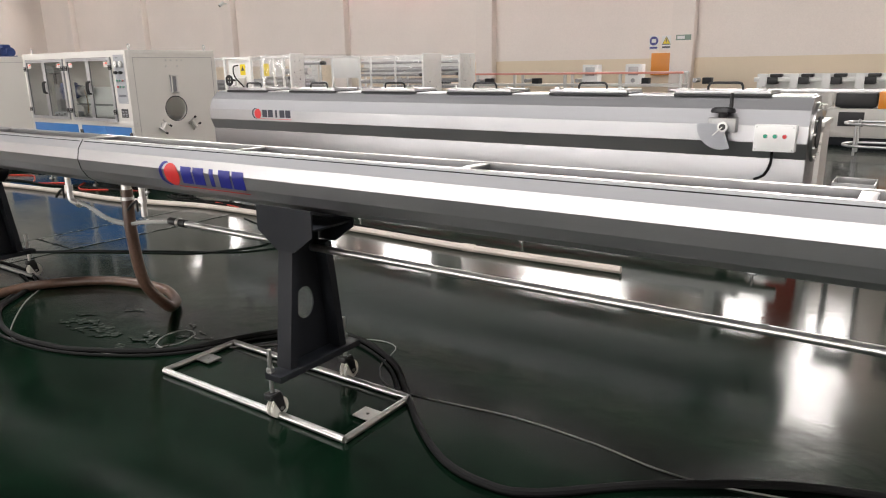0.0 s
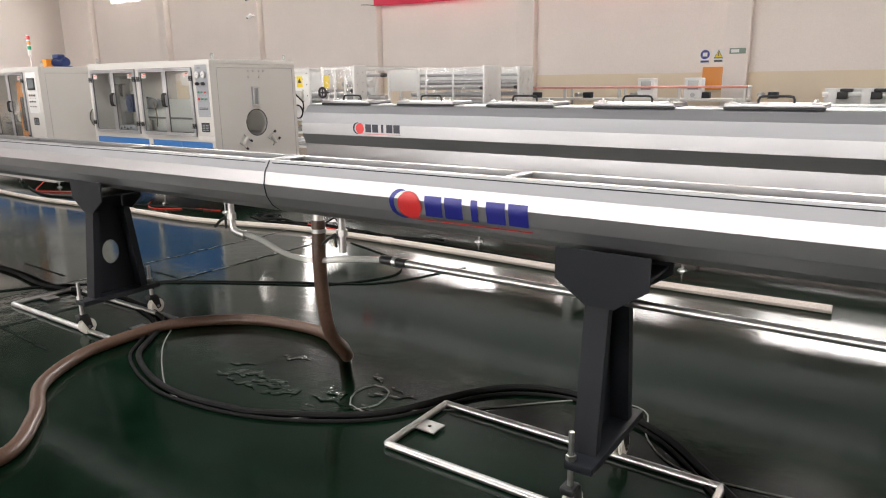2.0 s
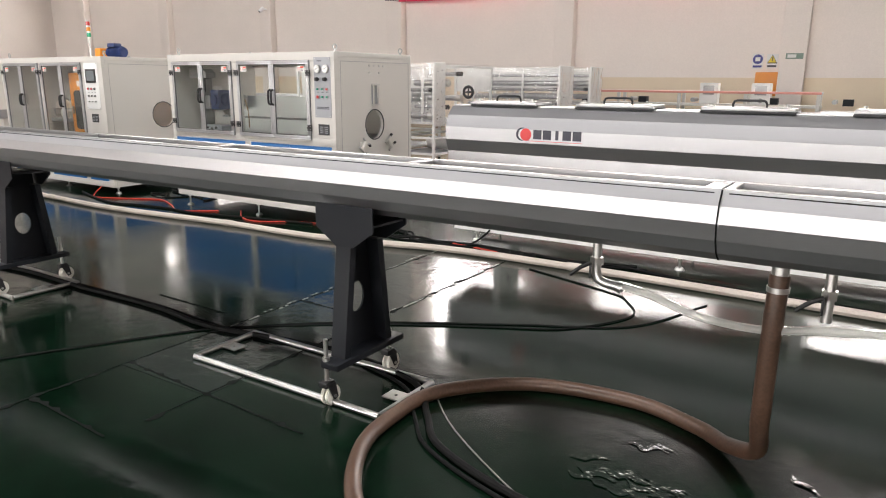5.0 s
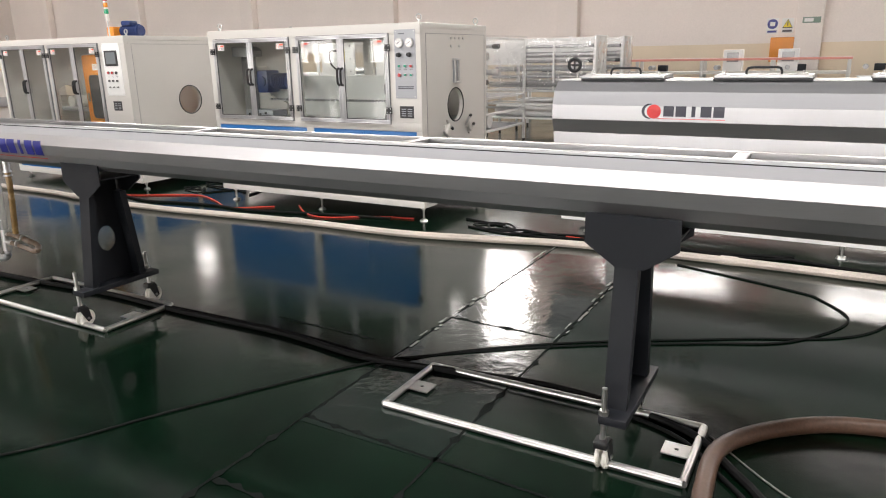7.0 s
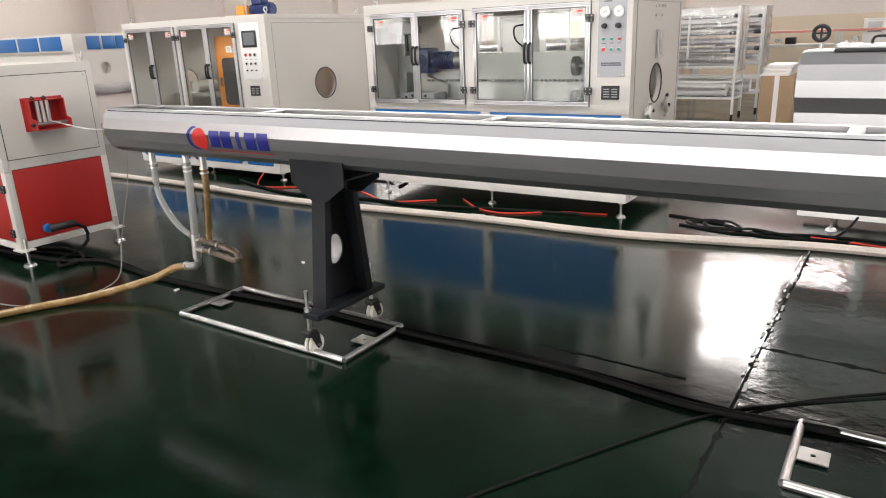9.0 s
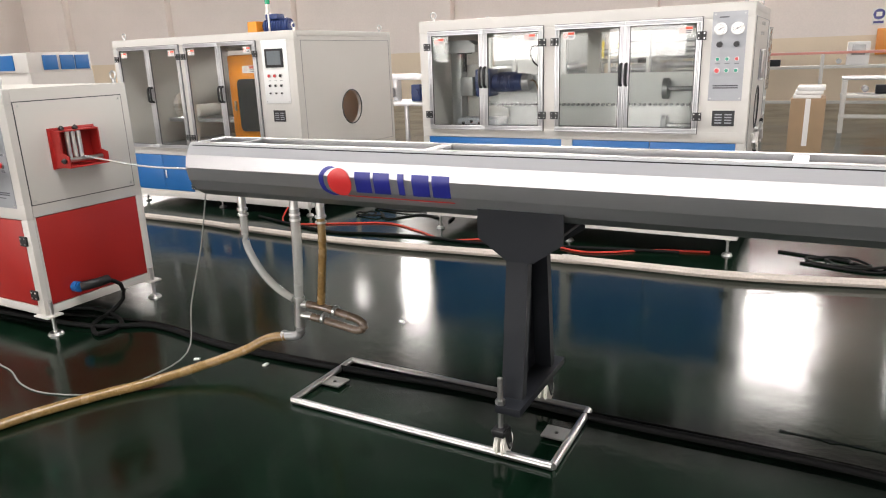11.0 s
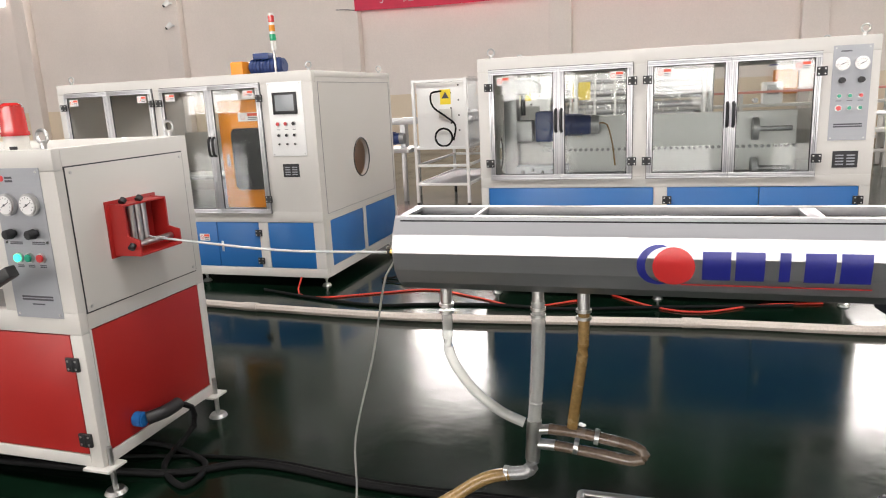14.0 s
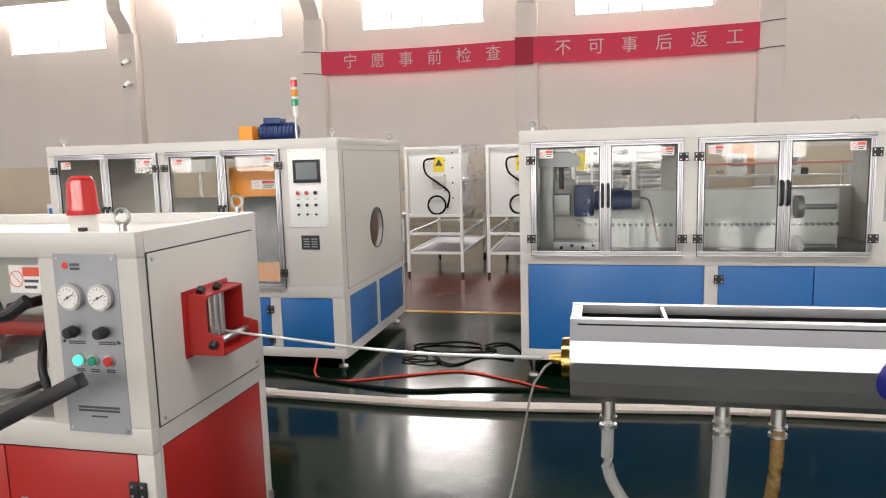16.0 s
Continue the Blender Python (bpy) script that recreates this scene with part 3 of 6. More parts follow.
def floor_frame(x0, x1, y0, y1):
    fr = thing("pipe_floor_frame", ((x0 + x1) / 2, (y0 + y1) / 2, 0), "welded stainless pipe rectangle lying on the floor around castors", "floor frame", "pipe floor frames")
    r = 0.016
    for a, b in (((x0, y0, r), (x1, y0, r)), ((x0, y1, r), (x1, y1, r)), ((x0, y0, r), (x0, y1, r)), ((x1, y0, r), (x1, y1, r))):
        part("rail", C(a, b, r, seg=18), PIPE, fr)
    ym = (y0 + y1) / 2
    for s, xx in ((1, x0), (-1, x1)):
        xa, xb = sorted((xx + s * 0.012, xx + s * 0.115))
        tab = part("anchor_tab", holed("z", 0.012, 0.018, xa, xb, ym - 0.045, ym + 0.045, (xa + xb) / 2, ym, 0.009, 16), PIPE, fr, "bare steel anchor tab with bolt hole")
    return fr


stand(-2.17, 2.066), stand(-5.42, 2.098), stand(-8.49, 2.10), stand(1.15, 2.066)
floor_frame(-3.04, -1.80, 1.847, 2.287)
floor_frame(-6.43, -5.17, 1.885, 2.315)
floor_frame(-9.54, -8.32, 1.865, 2.32)

# ---- plumbing under the trough ----
yb = 2.13
bp = thing("drain_pipe", (-1.6, yb, 0.7), "long slim stainless drain pipe slung under the trough", "pipe")
part("tube", C((-3.15, yb, 0.72), (0.9, yb, 0.72), 0.0165, seg=18), PIPE, bp)
part("cuff", C((-3.27, yb, 0.72), (-3.13, yb, 0.72), 0.021, seg=18), BLACK, bp, "black rubber cuff")
part("clamp", C((-3.20, yb, 0.72), (-3.18, yb, 0.72), 0.025, seg=18), PIPE, bp)
ch = thing("clear_hose", (-3.8, yb, 0.6), "clear plastic hose sagging from a valve to the drain pipe", "hose")
part("tube", T([(-4.19, yb, 0.73), (-4.08, yb, 0.715), (-3.9, yb, 0.665), (-3.7, yb, 0.655), (-3.5, yb, 0.69), (-3.25, yb, 0.72)], 0.016), CLEARHOSE, ch)


def valve(x, y, bottom, elbow):
    v = thing("drain_valve", (x, y, bottom), "steel ball valve with a dark lever under the trough", "valve", "drain valves")
    part("body", C((x, y, bottom), (x, y, TZ - TR + 0.004), 0.017, seg=16, bevel=0.002), PIPE, v)
    part("hex_nut", C((x, y, 0.80), (x, y, 0.83), 0.026, seg=6), PIPE, v)
    bm = B(x - 0.018, x - 0.010, y - 0.035, y - 0.024, 0.75, 0.81, 0.002)
    T([(x - 0.012, y - 0.03, 0.81), (x - 0.05, y - 0.035, 0.79), (x - 0.09, y - 0.04, 0.755)], 0.008, 8, bm=bm)
    part("lever", bm, BLACK, v, "black coated lever")
    if elbow:
        part("elbow", T([(x, y, bottom + 0.02), (x + 0.008, y, bottom - 0.02), (x + 0.05, y, bottom - 0.035), (x + 0.11, y, bottom - 0.04)], 0.018, 12), PIPE, v)
        part("clamp", C((x + 0.09, y, bottom - 0.04), (x + 0.105, y, bottom - 0.042), 0.023, seg=16), PIPE, v)


valve(-4.29, yb, 0.765, True)
valve(-3.505, yb, 0.72, False)
br = thing("drain_hose", (-3.66, yb, 0), "thick brown reinforced drain hose curling over the floor", "hose")
part("tube", T([(-3.655, yb, 0.86), (-3.66, yb, 0.6), (-3.665, 2.17, 0.3), (-3.68, 2.3, 0.12), (-3.80, 2.42, 0.05), (-3.95, 2.54, 0.034), (-4.26, 2.63, 0.034), (-4.73, 2.535, 0.034), (-5.06, 2.22, 0.034), (-5.10, 1.88, 0.034), (-5.04, 1.60, 0.034), (-4.83, 1.31, 0.034), (-4.5, 1.12, 0.034), (-4.25, 0.85, 0.034), (-4.4, 0.4, 0.034)], 0.033, 14, 0.02, ribs=0.025), BROWNHOSE, br)
part("spout", C((-3.655, yb, 0.78), (-3.655, yb, TZ - TR + 0.004), 0.028, seg=18), PIPE, br)
part("clamp", C((-3.656, yb, 0.80), (-3.656, yb, 0.818), 0.037, seg=18), PIPE, br)

# three hoses at the inlet end, one manifold
mf = thing("hose_manifold", (-9.69, yb, 0.2), "clear and amber hoses joined by a steel pipe manifold", "hose manifold")
for x, mat, end, name in ((-9.98, CLEARHOSE, [(-9.975, yb, 0.62), (-9.90, yb, 0.5), (-9.80, yb, 0.42), (-9.715, yb, 0.385)], "clear_hose"), (-9.66, CLEARHOSE, [(-9.664, yb, 0.62), (-9.672, yb, 0.50), (-9.68, yb, 0.40)], "ribbed_hose"), (-9.51, AMBERHOSE, [(-9.515, yb, 0.65), (-9.535, yb, 0.50), (-9.55, yb, 0.385)], "amber_hose")):
    part("spout", C((x, yb, 0.80), (x, yb, TZ - TR + 0.006), 0.02, seg=16), PIPE, mf)
    part(name, T([(x, yb, 0.83), (x, yb, 0.74)] + end, 0.023 if name == "ribbed_hose" else 0.019, 14, 0.008 if name == "ribbed_hose" else 0.03, ribs=0.09 if name == "ribbed_hose" else 0), mat, mf)
    for z in (0.775, 0.80):
        part("clamp", C((x, yb, z), (x, yb, z + 0.01), 0.026, seg=16), PIPE, mf)
bm = C((-9.69, yb, 0.25), (-9.68, yb, 0.40), 0.026, seg=18)
C((-9.69, yb, 0.36), (-9.62, yb, 0.37), 0.017, seg=14, bm=bm)
C((-9.69, yb, 0.31), (-9.61, yb, 0.31), 0.019, seg=14, bm=bm)
part("tee", bm, PIPE, mf)
part("elbow", T([(-9.69, yb, 0.26), (-9.692, yb, 0.22), (-9.72, yb - 0.005, 0.195), (-9.78, yb - 0.015, 0.19)], 0.024, 14), GREYMETAL, mf)
part("loop_hose", T([(-9.63, yb, 0.37), (-9.52, yb, 0.365), (-9.42, yb, 0.35), (-9.345, yb + 0.01, 0.33), (-9.31, yb, 0.307), (-9.345, yb - 0.01, 0.288), (-9.46, yb, 0.295), (-9.61, yb, 0.31)], 0.019, 12, 0.02), MUDHOSE, mf)
for a, b in (((-9.545, yb, 0.315), (-9.53, yb, 0.313)), ((-9.475, yb, 0.359), (-9.46, yb, 0.357)), ((-9.79, yb - 0.015, 0.19), (-9.775, yb - 0.015, 0.19))):
    part("clamp", C(a, b, 0.027, seg=16), PIPE, mf)
part("supply_hose", T([(-9.77, yb - 0.014, 0.19), (-9.86, yb - 0.05, 0.175), (-9.98, 2.02, 0.11), (-10.13, 1.88, 0.06), (-10.27, 1.70, 0.03), (-10.38, 1.53, 0.024), (-10.50, 1.28, 0.024), (-10.62, 0.95, 0.024), (-10.85, 0.55, 0.024), (-11.3, 0.2, 0.024)], 0.023, 14, 0.03), AMBERHOSE, mf)


# ---- cables on the floor ----
def cable(name, pts, r, mat, label, category="cable", step=0.05):
    return solid(name, T([(x, y, max(z, r)) for x, y, z in [(p + (0,))[:3] for p in pts]], r, 8, step), mat, label, category)


cable("power_cable", [(-12.2, 2.0), (-11.27, 2.08), (-10.9, 2.24), (-10.28, 2.19), (-9.6, 2.22), (-8.9, 2.28), (-8.2, 2.27), (-7.38, 2.29), (-6.78, 2.24), (-6.2, 2.33), (-5.77, 2.37), (-5.25, 2.27), (-5.0, 2.02), (-4.83, 1.835), (-4.5, 1.70), (-4.2, 1.655), (-3.9, 1.69), (-3.7, 1.75), (-3.25, 2.03), (-2.98, 2.5), (-2.75, 2.68), (-2.46, 2.7), (-2.1, 2.55), (-1.86, 2.34), (-1.6, 2.1), (-1.36, 1.94), (-1.15, 1.9), (-0.97, 1.955), (-0.57, 2.28), (0.06, 2.6), (1.5, 2.9)], 0.016, RUBBER, "thick black power cable snaking along the floor")
cable("power_cable", [(-12.0, 2.06), (-11.0, 2.28), (-10.3, 2.23), (-9.5, 2.26), (-8.4, 2.31), (-7.4, 2.33), (-6.75, 2.29), (-6.3, 2.30), (-5.77, 2.33), (-5.28, 2.22), (-5.04, 1.98), (-4.86, 1.80), (-4.52, 1.665), (-4.2, 1.62), (-3.7, 1.71), (-3.22, 2.0), (-2.95, 2.46), (-2.7, 2.64), (-2.46, 2.66), (-2.1, 2.51), (-1.8, 2.22)], 0.009, RUBBER, "thinner black cable beside the power cable")
cable("black_cable", [(-8.2, 0.2), (-7.55, 0.86), (-7.2, 1.47), (-6.77, 2.18), (-6.52, 2.43), (-6.1, 2.75), (-5.74, 2.98), (-5.3, 3.22), (-4.92, 3.44), (-4.66, 3.88), (-4.8, 4.2), (-4.97, 4.32), (-5.72, 4.58)], 0.0055, RUBBER, "thin black cable looping across the floor")
cable("black_cable", [(-6.7, 2.2), (-6.4, 2.55), (-5.9, 2.93), (-5.2, 3.34), (-4.6, 3.7), (-4.3, 4.4)], 0.005, RUBBER, "thin black cable looping across the floor")
cable("grey_wire", [(-5.14, 2.28), (-4.85, 2.0), (-4.42, 1.72), (-4.2, 1.64), (-3.9, 1.66), (-3.6, 1.77), (-3.2, 2.12), (-2.9, 2.35), (-2.5, 2.72), (-2.25, 2.75), (-2.15, 2.5), (-1.92, 2.34), (-1.34, 2.41), (-0.95, 2.4), (-0.5, 2.36), (0.2, 2.55)], 0.0036, GREYWIRE, "slim grey wire trailing along the floor")
cable("grey_wire", [(-3.38, 2.02), (-3.32, 2.12), (-3.36, 2.26), (-3.47, 2.28), (-3.50, 2.17), (-3.43, 2.05), (-3.3, 2.03)], 0.0036, GREYWIRE, "small coil of grey wire on the floor")
cable("grey_wire", [(-10.13, yb, 0.98), (-10.2, yb, 0.90), (-10.26, 2.1, 0.6), (-10.33, 2.05, 0.3), (-10.32, 1.97, 0.06), (-10.38, 1.72), (-10.47, 1.53), (-10.7, 1.44), (-10.9, 1.45), (-11.1, 1.52), (-11.32, 1.57), (-11.7, 1.8)], 0.0038, GREYWIRE, "pale wire hanging from trough end to floor")
conduit = cable("floor_conduit", [(-16.0, 4.25), (-13.0, 4.28), (-12.2, 4.24), (-11.2, 4.2), (-10.5, 4.23), (-9.07, 4.37), (-8.0, 4.40), (-7.2, 4.55), (-6.5, 4.70), (-5.4, 4.74), (-4.3, 4.72), (-3.0, 4.68), (-1.7, 4.72)], 0.03, WHITEPIPE, "off-white flexible conduit lying along the floor", "conduit", 0.1)
for cx, cy, dy in ((-12.2, 4.24, -0.003), (-9.07, 4.37, 0.006), (-5.4, 4.74, 0.001), (-3.0, 4.68, 0.0)):
    part("sleeve", C((cx - 0.06, cy - dy, 0.0315), (cx + 0.06, cy + dy, 0.0315), 0.0335, seg=16, bevel=0.003), WHITEPIPE, conduit, "off-white joining sleeve")
cable("air_hose", [(-12.1, 4.85, 0.1), (-12.05, 4.7), (-11.8, 4.62), (-11.4, 4.8), (-11.0, 4.95), (-10.6, 4.8), (-10.2, 4.62), (-9.8, 4.85)], 0.0075, REDHOSE, "bright red air hose curling on the floor", "hose")
cable("air_hose", [(-9.6, 5.0), (-9.3, 4.75), (-9.0, 4.68), (-8.6, 4.9), (-8.2, 5.0)], 0.0075, REDHOSE, "bright red air hose curling on the floor", "hose")
cable("air_hose", [(-6.7, 4.98), (-6.3, 4.93), (-6.0, 4.86)], 0.0075, REDHOSE, "short red air hose end on the floor", "hose")
random.seed(11)


def coil(cx, cy, rx, ry, turns, tail, r=0.010):
    """A loosely dropped cable: uneven loops, then a tail running off."""
    pts, n = [], int(turns * 9)
    for i in range(n):
        t = 2 * math.pi * i / 9
        k = 1 + 0.12 * math.sin(1.7 * i)
        pts.append((cx + rx * k * math.cos(t) + 0.012 * i, cy + ry * k * math.sin(t), r + 0.006 * (i % 3)))
    pts += [(x, y, r) for x, y in tail]
    cable("black_cable", pts, r, RUBBER, "loosely coiled black cable beside the machines")


coil(-7.45, 5.02, 0.16, 0.11, 2.2, [(-7.0, 5.0), (-6.7, 4.92), (-6.3, 4.97), (-5.8, 4.9)])
coil(-6.15, 4.92, 0.09, 0.05, 2.4, [(-5.85, 5.0), (-5.5, 4.97), (-5.0, 5.1)], 0.012)
cable("black_cable", [(-7.75, 5.2), (-7.3, 5.08), (-7.1, 4.9), (-6.8, 4.88), (-6.55, 5.05), (-6.4, 5.3, 0.2), (-6.35, 5.5, 0.45)], 0.009, RUBBER, "black cable rising to the tank frame")
cable("black_cable", [(-7.6, 4.95), (-7.2, 4.86), (-6.9, 4.98), (-6.5, 5.06), (-6.0, 5.02), (-5.4, 4.95), (-4.9, 5.05)], 0.008, RUBBER, "black cable lying along the machine feet")
coil(-11.25, 5.55, 0.30, 0.16, 1.3, [(-10.75, 5.75), (-10.55, 5.4), (-10.5, 5.2)])
coil(-11.45, 5.2, 0.12, 0.08, 1.4, [(-11.1, 5.1), (-10.9, 5.35), (-10.65, 5.3)], 0.008)
cable("black_cable", [(-12.4, 4.75), (-11.9, 4.6), (-11.3, 4.48), (-10.9, 4.56), (-10.4, 4.62), (-9.9, 4.6), (-9.2, 4.75), (-8.4, 4.9)], 0.012, RUBBER, "black cable running beside the white conduit")
cable("black_cable", [(-5.2, 5.05), (-4.4, 4.9), (-3.6, 4.86), (-2.6, 4.82), (-1.8, 4.8)], 0.012, RUBBER, "black cable running beside the white conduit")


# water on the floor
bm = bmesh.new()
for k in range(34):
    cx, cy, r = -3.95 + random.gauss(0, 0.2), 1.97 + random.gauss(0, 0.1), random.uniform(0.012, 0.055)
    if k > 24:
        cx, cy = -3.45 + random.gauss(0, 0.14), 2.2 + random.gauss(0, 0.07)
    ph, tilt = random.random() * 6, random.uniform(-0.6, 0.6)
    vs = []
    for t in np.linspace(0, 2 * math.pi, 26)[:-1]:
        u = 1.5 * r * (1 + .4 * math.sin(3 * t + ph) + .25 * math.sin(5 * t)) * math.cos(t)
        v = .45 * r * (1 + .4 * math.cos(2 * t + ph)) * math.sin(t) + 0.3 * r * math.sin(u * 60)
        vs.append(bm.verts.new((cx + u * math.cos(tilt) - v * math.sin(tilt), cy + u * math.sin(tilt) + v * math.cos(tilt), 0.003 + 0.0001 * k)))
    bm.faces.new(vs)
solid("water_puddle", bm, WATER, "small splashes of spilled water on the floor", "puddle", "stuff")
for x, y in ((-10.31, 2.02), (-9.93, 2.12), (-9.6, 2.9)):
    bm = B(x - .018, x + .014, y - .008, y + .012, 0.001, 0.010, 0.003)
    bmesh.ops.rotate(bm, verts=bm.verts, cent=(x, y, 0), matrix=Matrix.Rotation(x * 3, 3, "Z"))
    solid("paper_scrap", bm, PAPER, "crumpled white paper scrap on the floor", "scrap", "", "paper scraps")


# ---- enclosed machines ----
def bars(parent, x, y, z, w, h, rows, mat=INK):
    """Illegible print: plain bars, on a face turned to -y."""
    for k in range(rows):
        part("print_bar", B(x - w / 2, x + w / 2, y - 0.0012, y, z - k * h * 1.6 - h / 2, z - k * h * 1.6 + h / 2, 0), mat, parent)


def warning_label(parent, x, y, z, w=0.09, h=0.055):
    lb = part("warning_label", B(x - w / 2, x + w / 2, y - 0.0015, y, z - h / 2, z + h / 2, 0), PAPER, parent, "white and red warning label")
    part("red_bar", B(x - w * 0.05, x + w * 0.46, y - 0.003, y - 0.0016, z + h * 0.1, z + h * 0.42, 0), INKRED, lb)
    part("print_bar", B(x - w * 0.02, x + w * 0.42, y - 0.003, y - 0.0016, z - h * 0.12, z - h * 0.02, 0), INK, lb)
    part("print_bar", B(x - w * 0.02, x + w * 0.36, y - 0.003, y - 0.0016, z - h * 0.34, z - h * 0.24, 0), INK, lb)
    part("sign_bar", C((x - w * 0.27 - h * 0.19, y - 0.002, z + h * 0.19), (x - w * 0.27 + h * 0.19, y - 0.002, z - h * 0.19), 0.0012, seg=6), INKRED, lb)
    part("sign_ring", ring((x - w * 0.27, y - 0.002, z), "y", h * 0.28, 0.0015, 20), INKRED, lb)


def hinge(parent, x, y, z):
    h = part("hinge", B(x - 0.03, x - 0.003, y - 0.012, y, z - 0.028, z + 0.028, 0.003), BLACK, parent, "black four-screw hinge")
    B2 = B(x + 0.003, x + 0.03, y - 0.012, y, z - 0.028, z + 0.028, 0.003)
    C((x, y - 0.008, z - 0.028), (x, y - 0.008, z + 0.028), 0.006, seg=10, bm=B2)
    part("hinge_leaf", B2, BLACK, h)
    for dx in (-0.018, 0.018):
        for dz in (-0.016, 0.016):
            part("screw", C((x + dx, y - 0.0135, z + dz), (x + dx, y - 0.0115, z + dz), 0.005, seg=8), PIPE, h)


def profile(bm, slot, x0, x1, y0, y1, z0, z1, along):
    """Slotted aluminium profile: three ribs over a groove bed coloured darker for shade."""
    B(x0, x1, y0 + 0.006, y1, z0, z1, 0.001, slot)
    d = ((z1 - z0) if along == "x" else (x1 - x0)) / 7
    for k, w in ((0, 2), (3, 1), (5, 2)):
        if along == "x":
            B(x0, x1, y0, y0 + 0.0059, z0 + k * d, z0 + (k + w) * d, 0.001, bm)
        else:
            B(x0 + k * d, x0 + (k + w) * d, y0, y0 + 0.0059, z0, z1, 0.001, bm)


def glass_door(parent, x0, x1, yf, z0, z1, handle_side, label_side, hinge_side):
    d = part("door", bmesh.new(), ALU, parent, "aluminium framed glass door")
    bm, slot, w = bmesh.new(), bmesh.new(), 0.035
    profile(bm, slot, x0, x1, yf - 0.022, yf - 0.002, z0, z0 + w, "x")
    profile(bm, slot, x0, x1, yf - 0.022, yf - 0.002, z1 - w, z1, "x")
    profile(bm, slot, x0, x0 + w, yf - 0.022, yf - 0.002, z0 + w, z1 - w, "z")
    profile(bm, slot, x1 - w, x1, yf - 0.022, yf - 0.002, z0 + w, z1 - w, "z")
    part("frame", bm, ALU, d)
    part("frame_slot", slot, PLATE, d, "groove bed of the profile with shade put into its colour")
    # thin black strips draw the shaded gap between door and cabinet
    gap = bmesh.new()
    for u0, u1, v0, v1 in ((x0 - 0.004, x1 + 0.004, z0 - 0.004, z0), (x0 - 0.004, x1 + 0.004, z1, z1 + 0.004), (x0 - 0.004, x0, z0, z1), (x1, x1 + 0.004, z0, z1)):
        if u0 < x1 + 0.001 or hinge_side > 0:
            B(u0, u1, yf - 0.0035, yf - 0.0012, v0, v1, 0, gap)
    part("door_gap", gap, BLACK, d, "black strips standing in for the gap around the door")
    pane = part("pane", B(x0 + w, x1 - w, yf - 0.013, yf - 0.009, z0 + w, z1 - w, 0), GLASS, d, "clear safety glass pane")
    pane.visible_shadow = False
    bm = bmesh.new()
    for a in ((x0 + w, x0 + w + 0.006, z0 + w, z1 - w), (x1 - w - 0.006, x1 - w, z0 + w, z1 - w), (x0 + w, x1 - w, z0 + w, z0 + w + 0.006), (x0 + w, x1 - w, z1 - w - 0.006, z1 - w)):
        B(a[0], a[1], yf - 0.016, yf - 0.0135, a[2], a[3], 0, bm)
    part("seal", bm, BLACK, d, "black rubber pane seal")
    hx = x1 - 0.018 if handle_side > 0 else x0 + 0.018
    zm = z0 + (z1 - z0) * 0.53
    hl = 0.075
    bm = T([(hx, yf - 0.023, zm - hl), (hx, yf - 0.05, zm - hl + 0.012), (hx, yf - 0.056, zm), (hx, yf - 0.05, zm + hl - 0.012), (hx, yf - 0.023, zm + hl)], 0.011, 10, 0.015)
    part("handle", bm, BLACK, d, "black bow handle")
    lx = x0 + w + 0.07 if label_side < 0 else x1 - w - 0.07
    warning_label(d, lx, yf - 0.0135, z1 - w - 0.045)
    hxx = x1 if hinge_side > 0 else x0
    for z in (z0 + 0.12, z1 - 0.12):
        hinge(d, hxx, yf - 0.024, z)


def eyebolt(parent, x, y, z):
    bm = ring((x, y, z + 0.045), "y", 0.024, 0.0065, 24)
    C((x, y, z), (x, y, z + 0.024), 0.012, seg=12, bm=bm)
    part("eyebolt", bm, PIPE, parent, "steel lifting eyebolt")


def adjust_foot(parent, x, y, z):
    bm = C((x, y, 0), (x, y, 0.018), 0.04, 0.03, 20)
    C((x, y, 0.018), (x, y, z), 0.010, seg=12, bm=bm)
    C((x, y, z - 0.03), (x, y, z - 0.012), 0.02, seg=6, bm=bm)
    part("levelling_foot", bm, PIPE, parent, "steel levelling foot")


def gauge(parent, x, y, z, r):
    g = part("gauge", C((x, y - 0.022, z), (x, y, z), r, seg=32, bevel=0.004), PIPE, parent, "round chrome pressure gauge")
    part("dial", C((x, y - 0.0235, z), (x, y - 0.0225, z), r * 0.82, seg=32), PAPER, g, "white dial")
    bm = bmesh.new()
    for k in range(11):
        t = radians(-40 + 26 * k)
        p, q = Vector((-math.cos(t), 0, math.sin(t))), Vector((0, 0, 0))
        C(Vector((x, y - 0.024, z)) + p * r * 0.6, Vector((x, y - 0.024, z)) + p * r * 0.74, 0.0009, seg=4, bm=bm)
    C((x - r * .35, y - 0.0245, z - r * .2), (x + r * .5, y - 0.0245, z + r * .25), 0.0014, seg=4, bm=bm)
    C((x, y - 0.026, z), (x, y - 0.0236, z), r * 0.1, seg=12, bm=bm)
    part("needle", bm, INK, g)


def knob(parent, x, y, z, r=0.02):
    bm = C((x, y - 0.045, z), (x, y - 0.012, z), r * 0.85, r, 20, bevel=0.003)
    C((x, y - 0.012, z), (x, y, z), r * 0.6, seg=16, bm=bm)
    part("knob", bm, BLACK, parent, "black regulator knob")


def button(parent, x, y, z, mat, r=0.011):
    b = part("push_button", C((x, y - 0.008, z), (x, y, z), r * 1.3, seg=20), PIPE, parent)
    part("cap", C((x, y - 0.017, z), (x, y - 0.008, z), r, seg=20, bevel=0.002), mat, b)


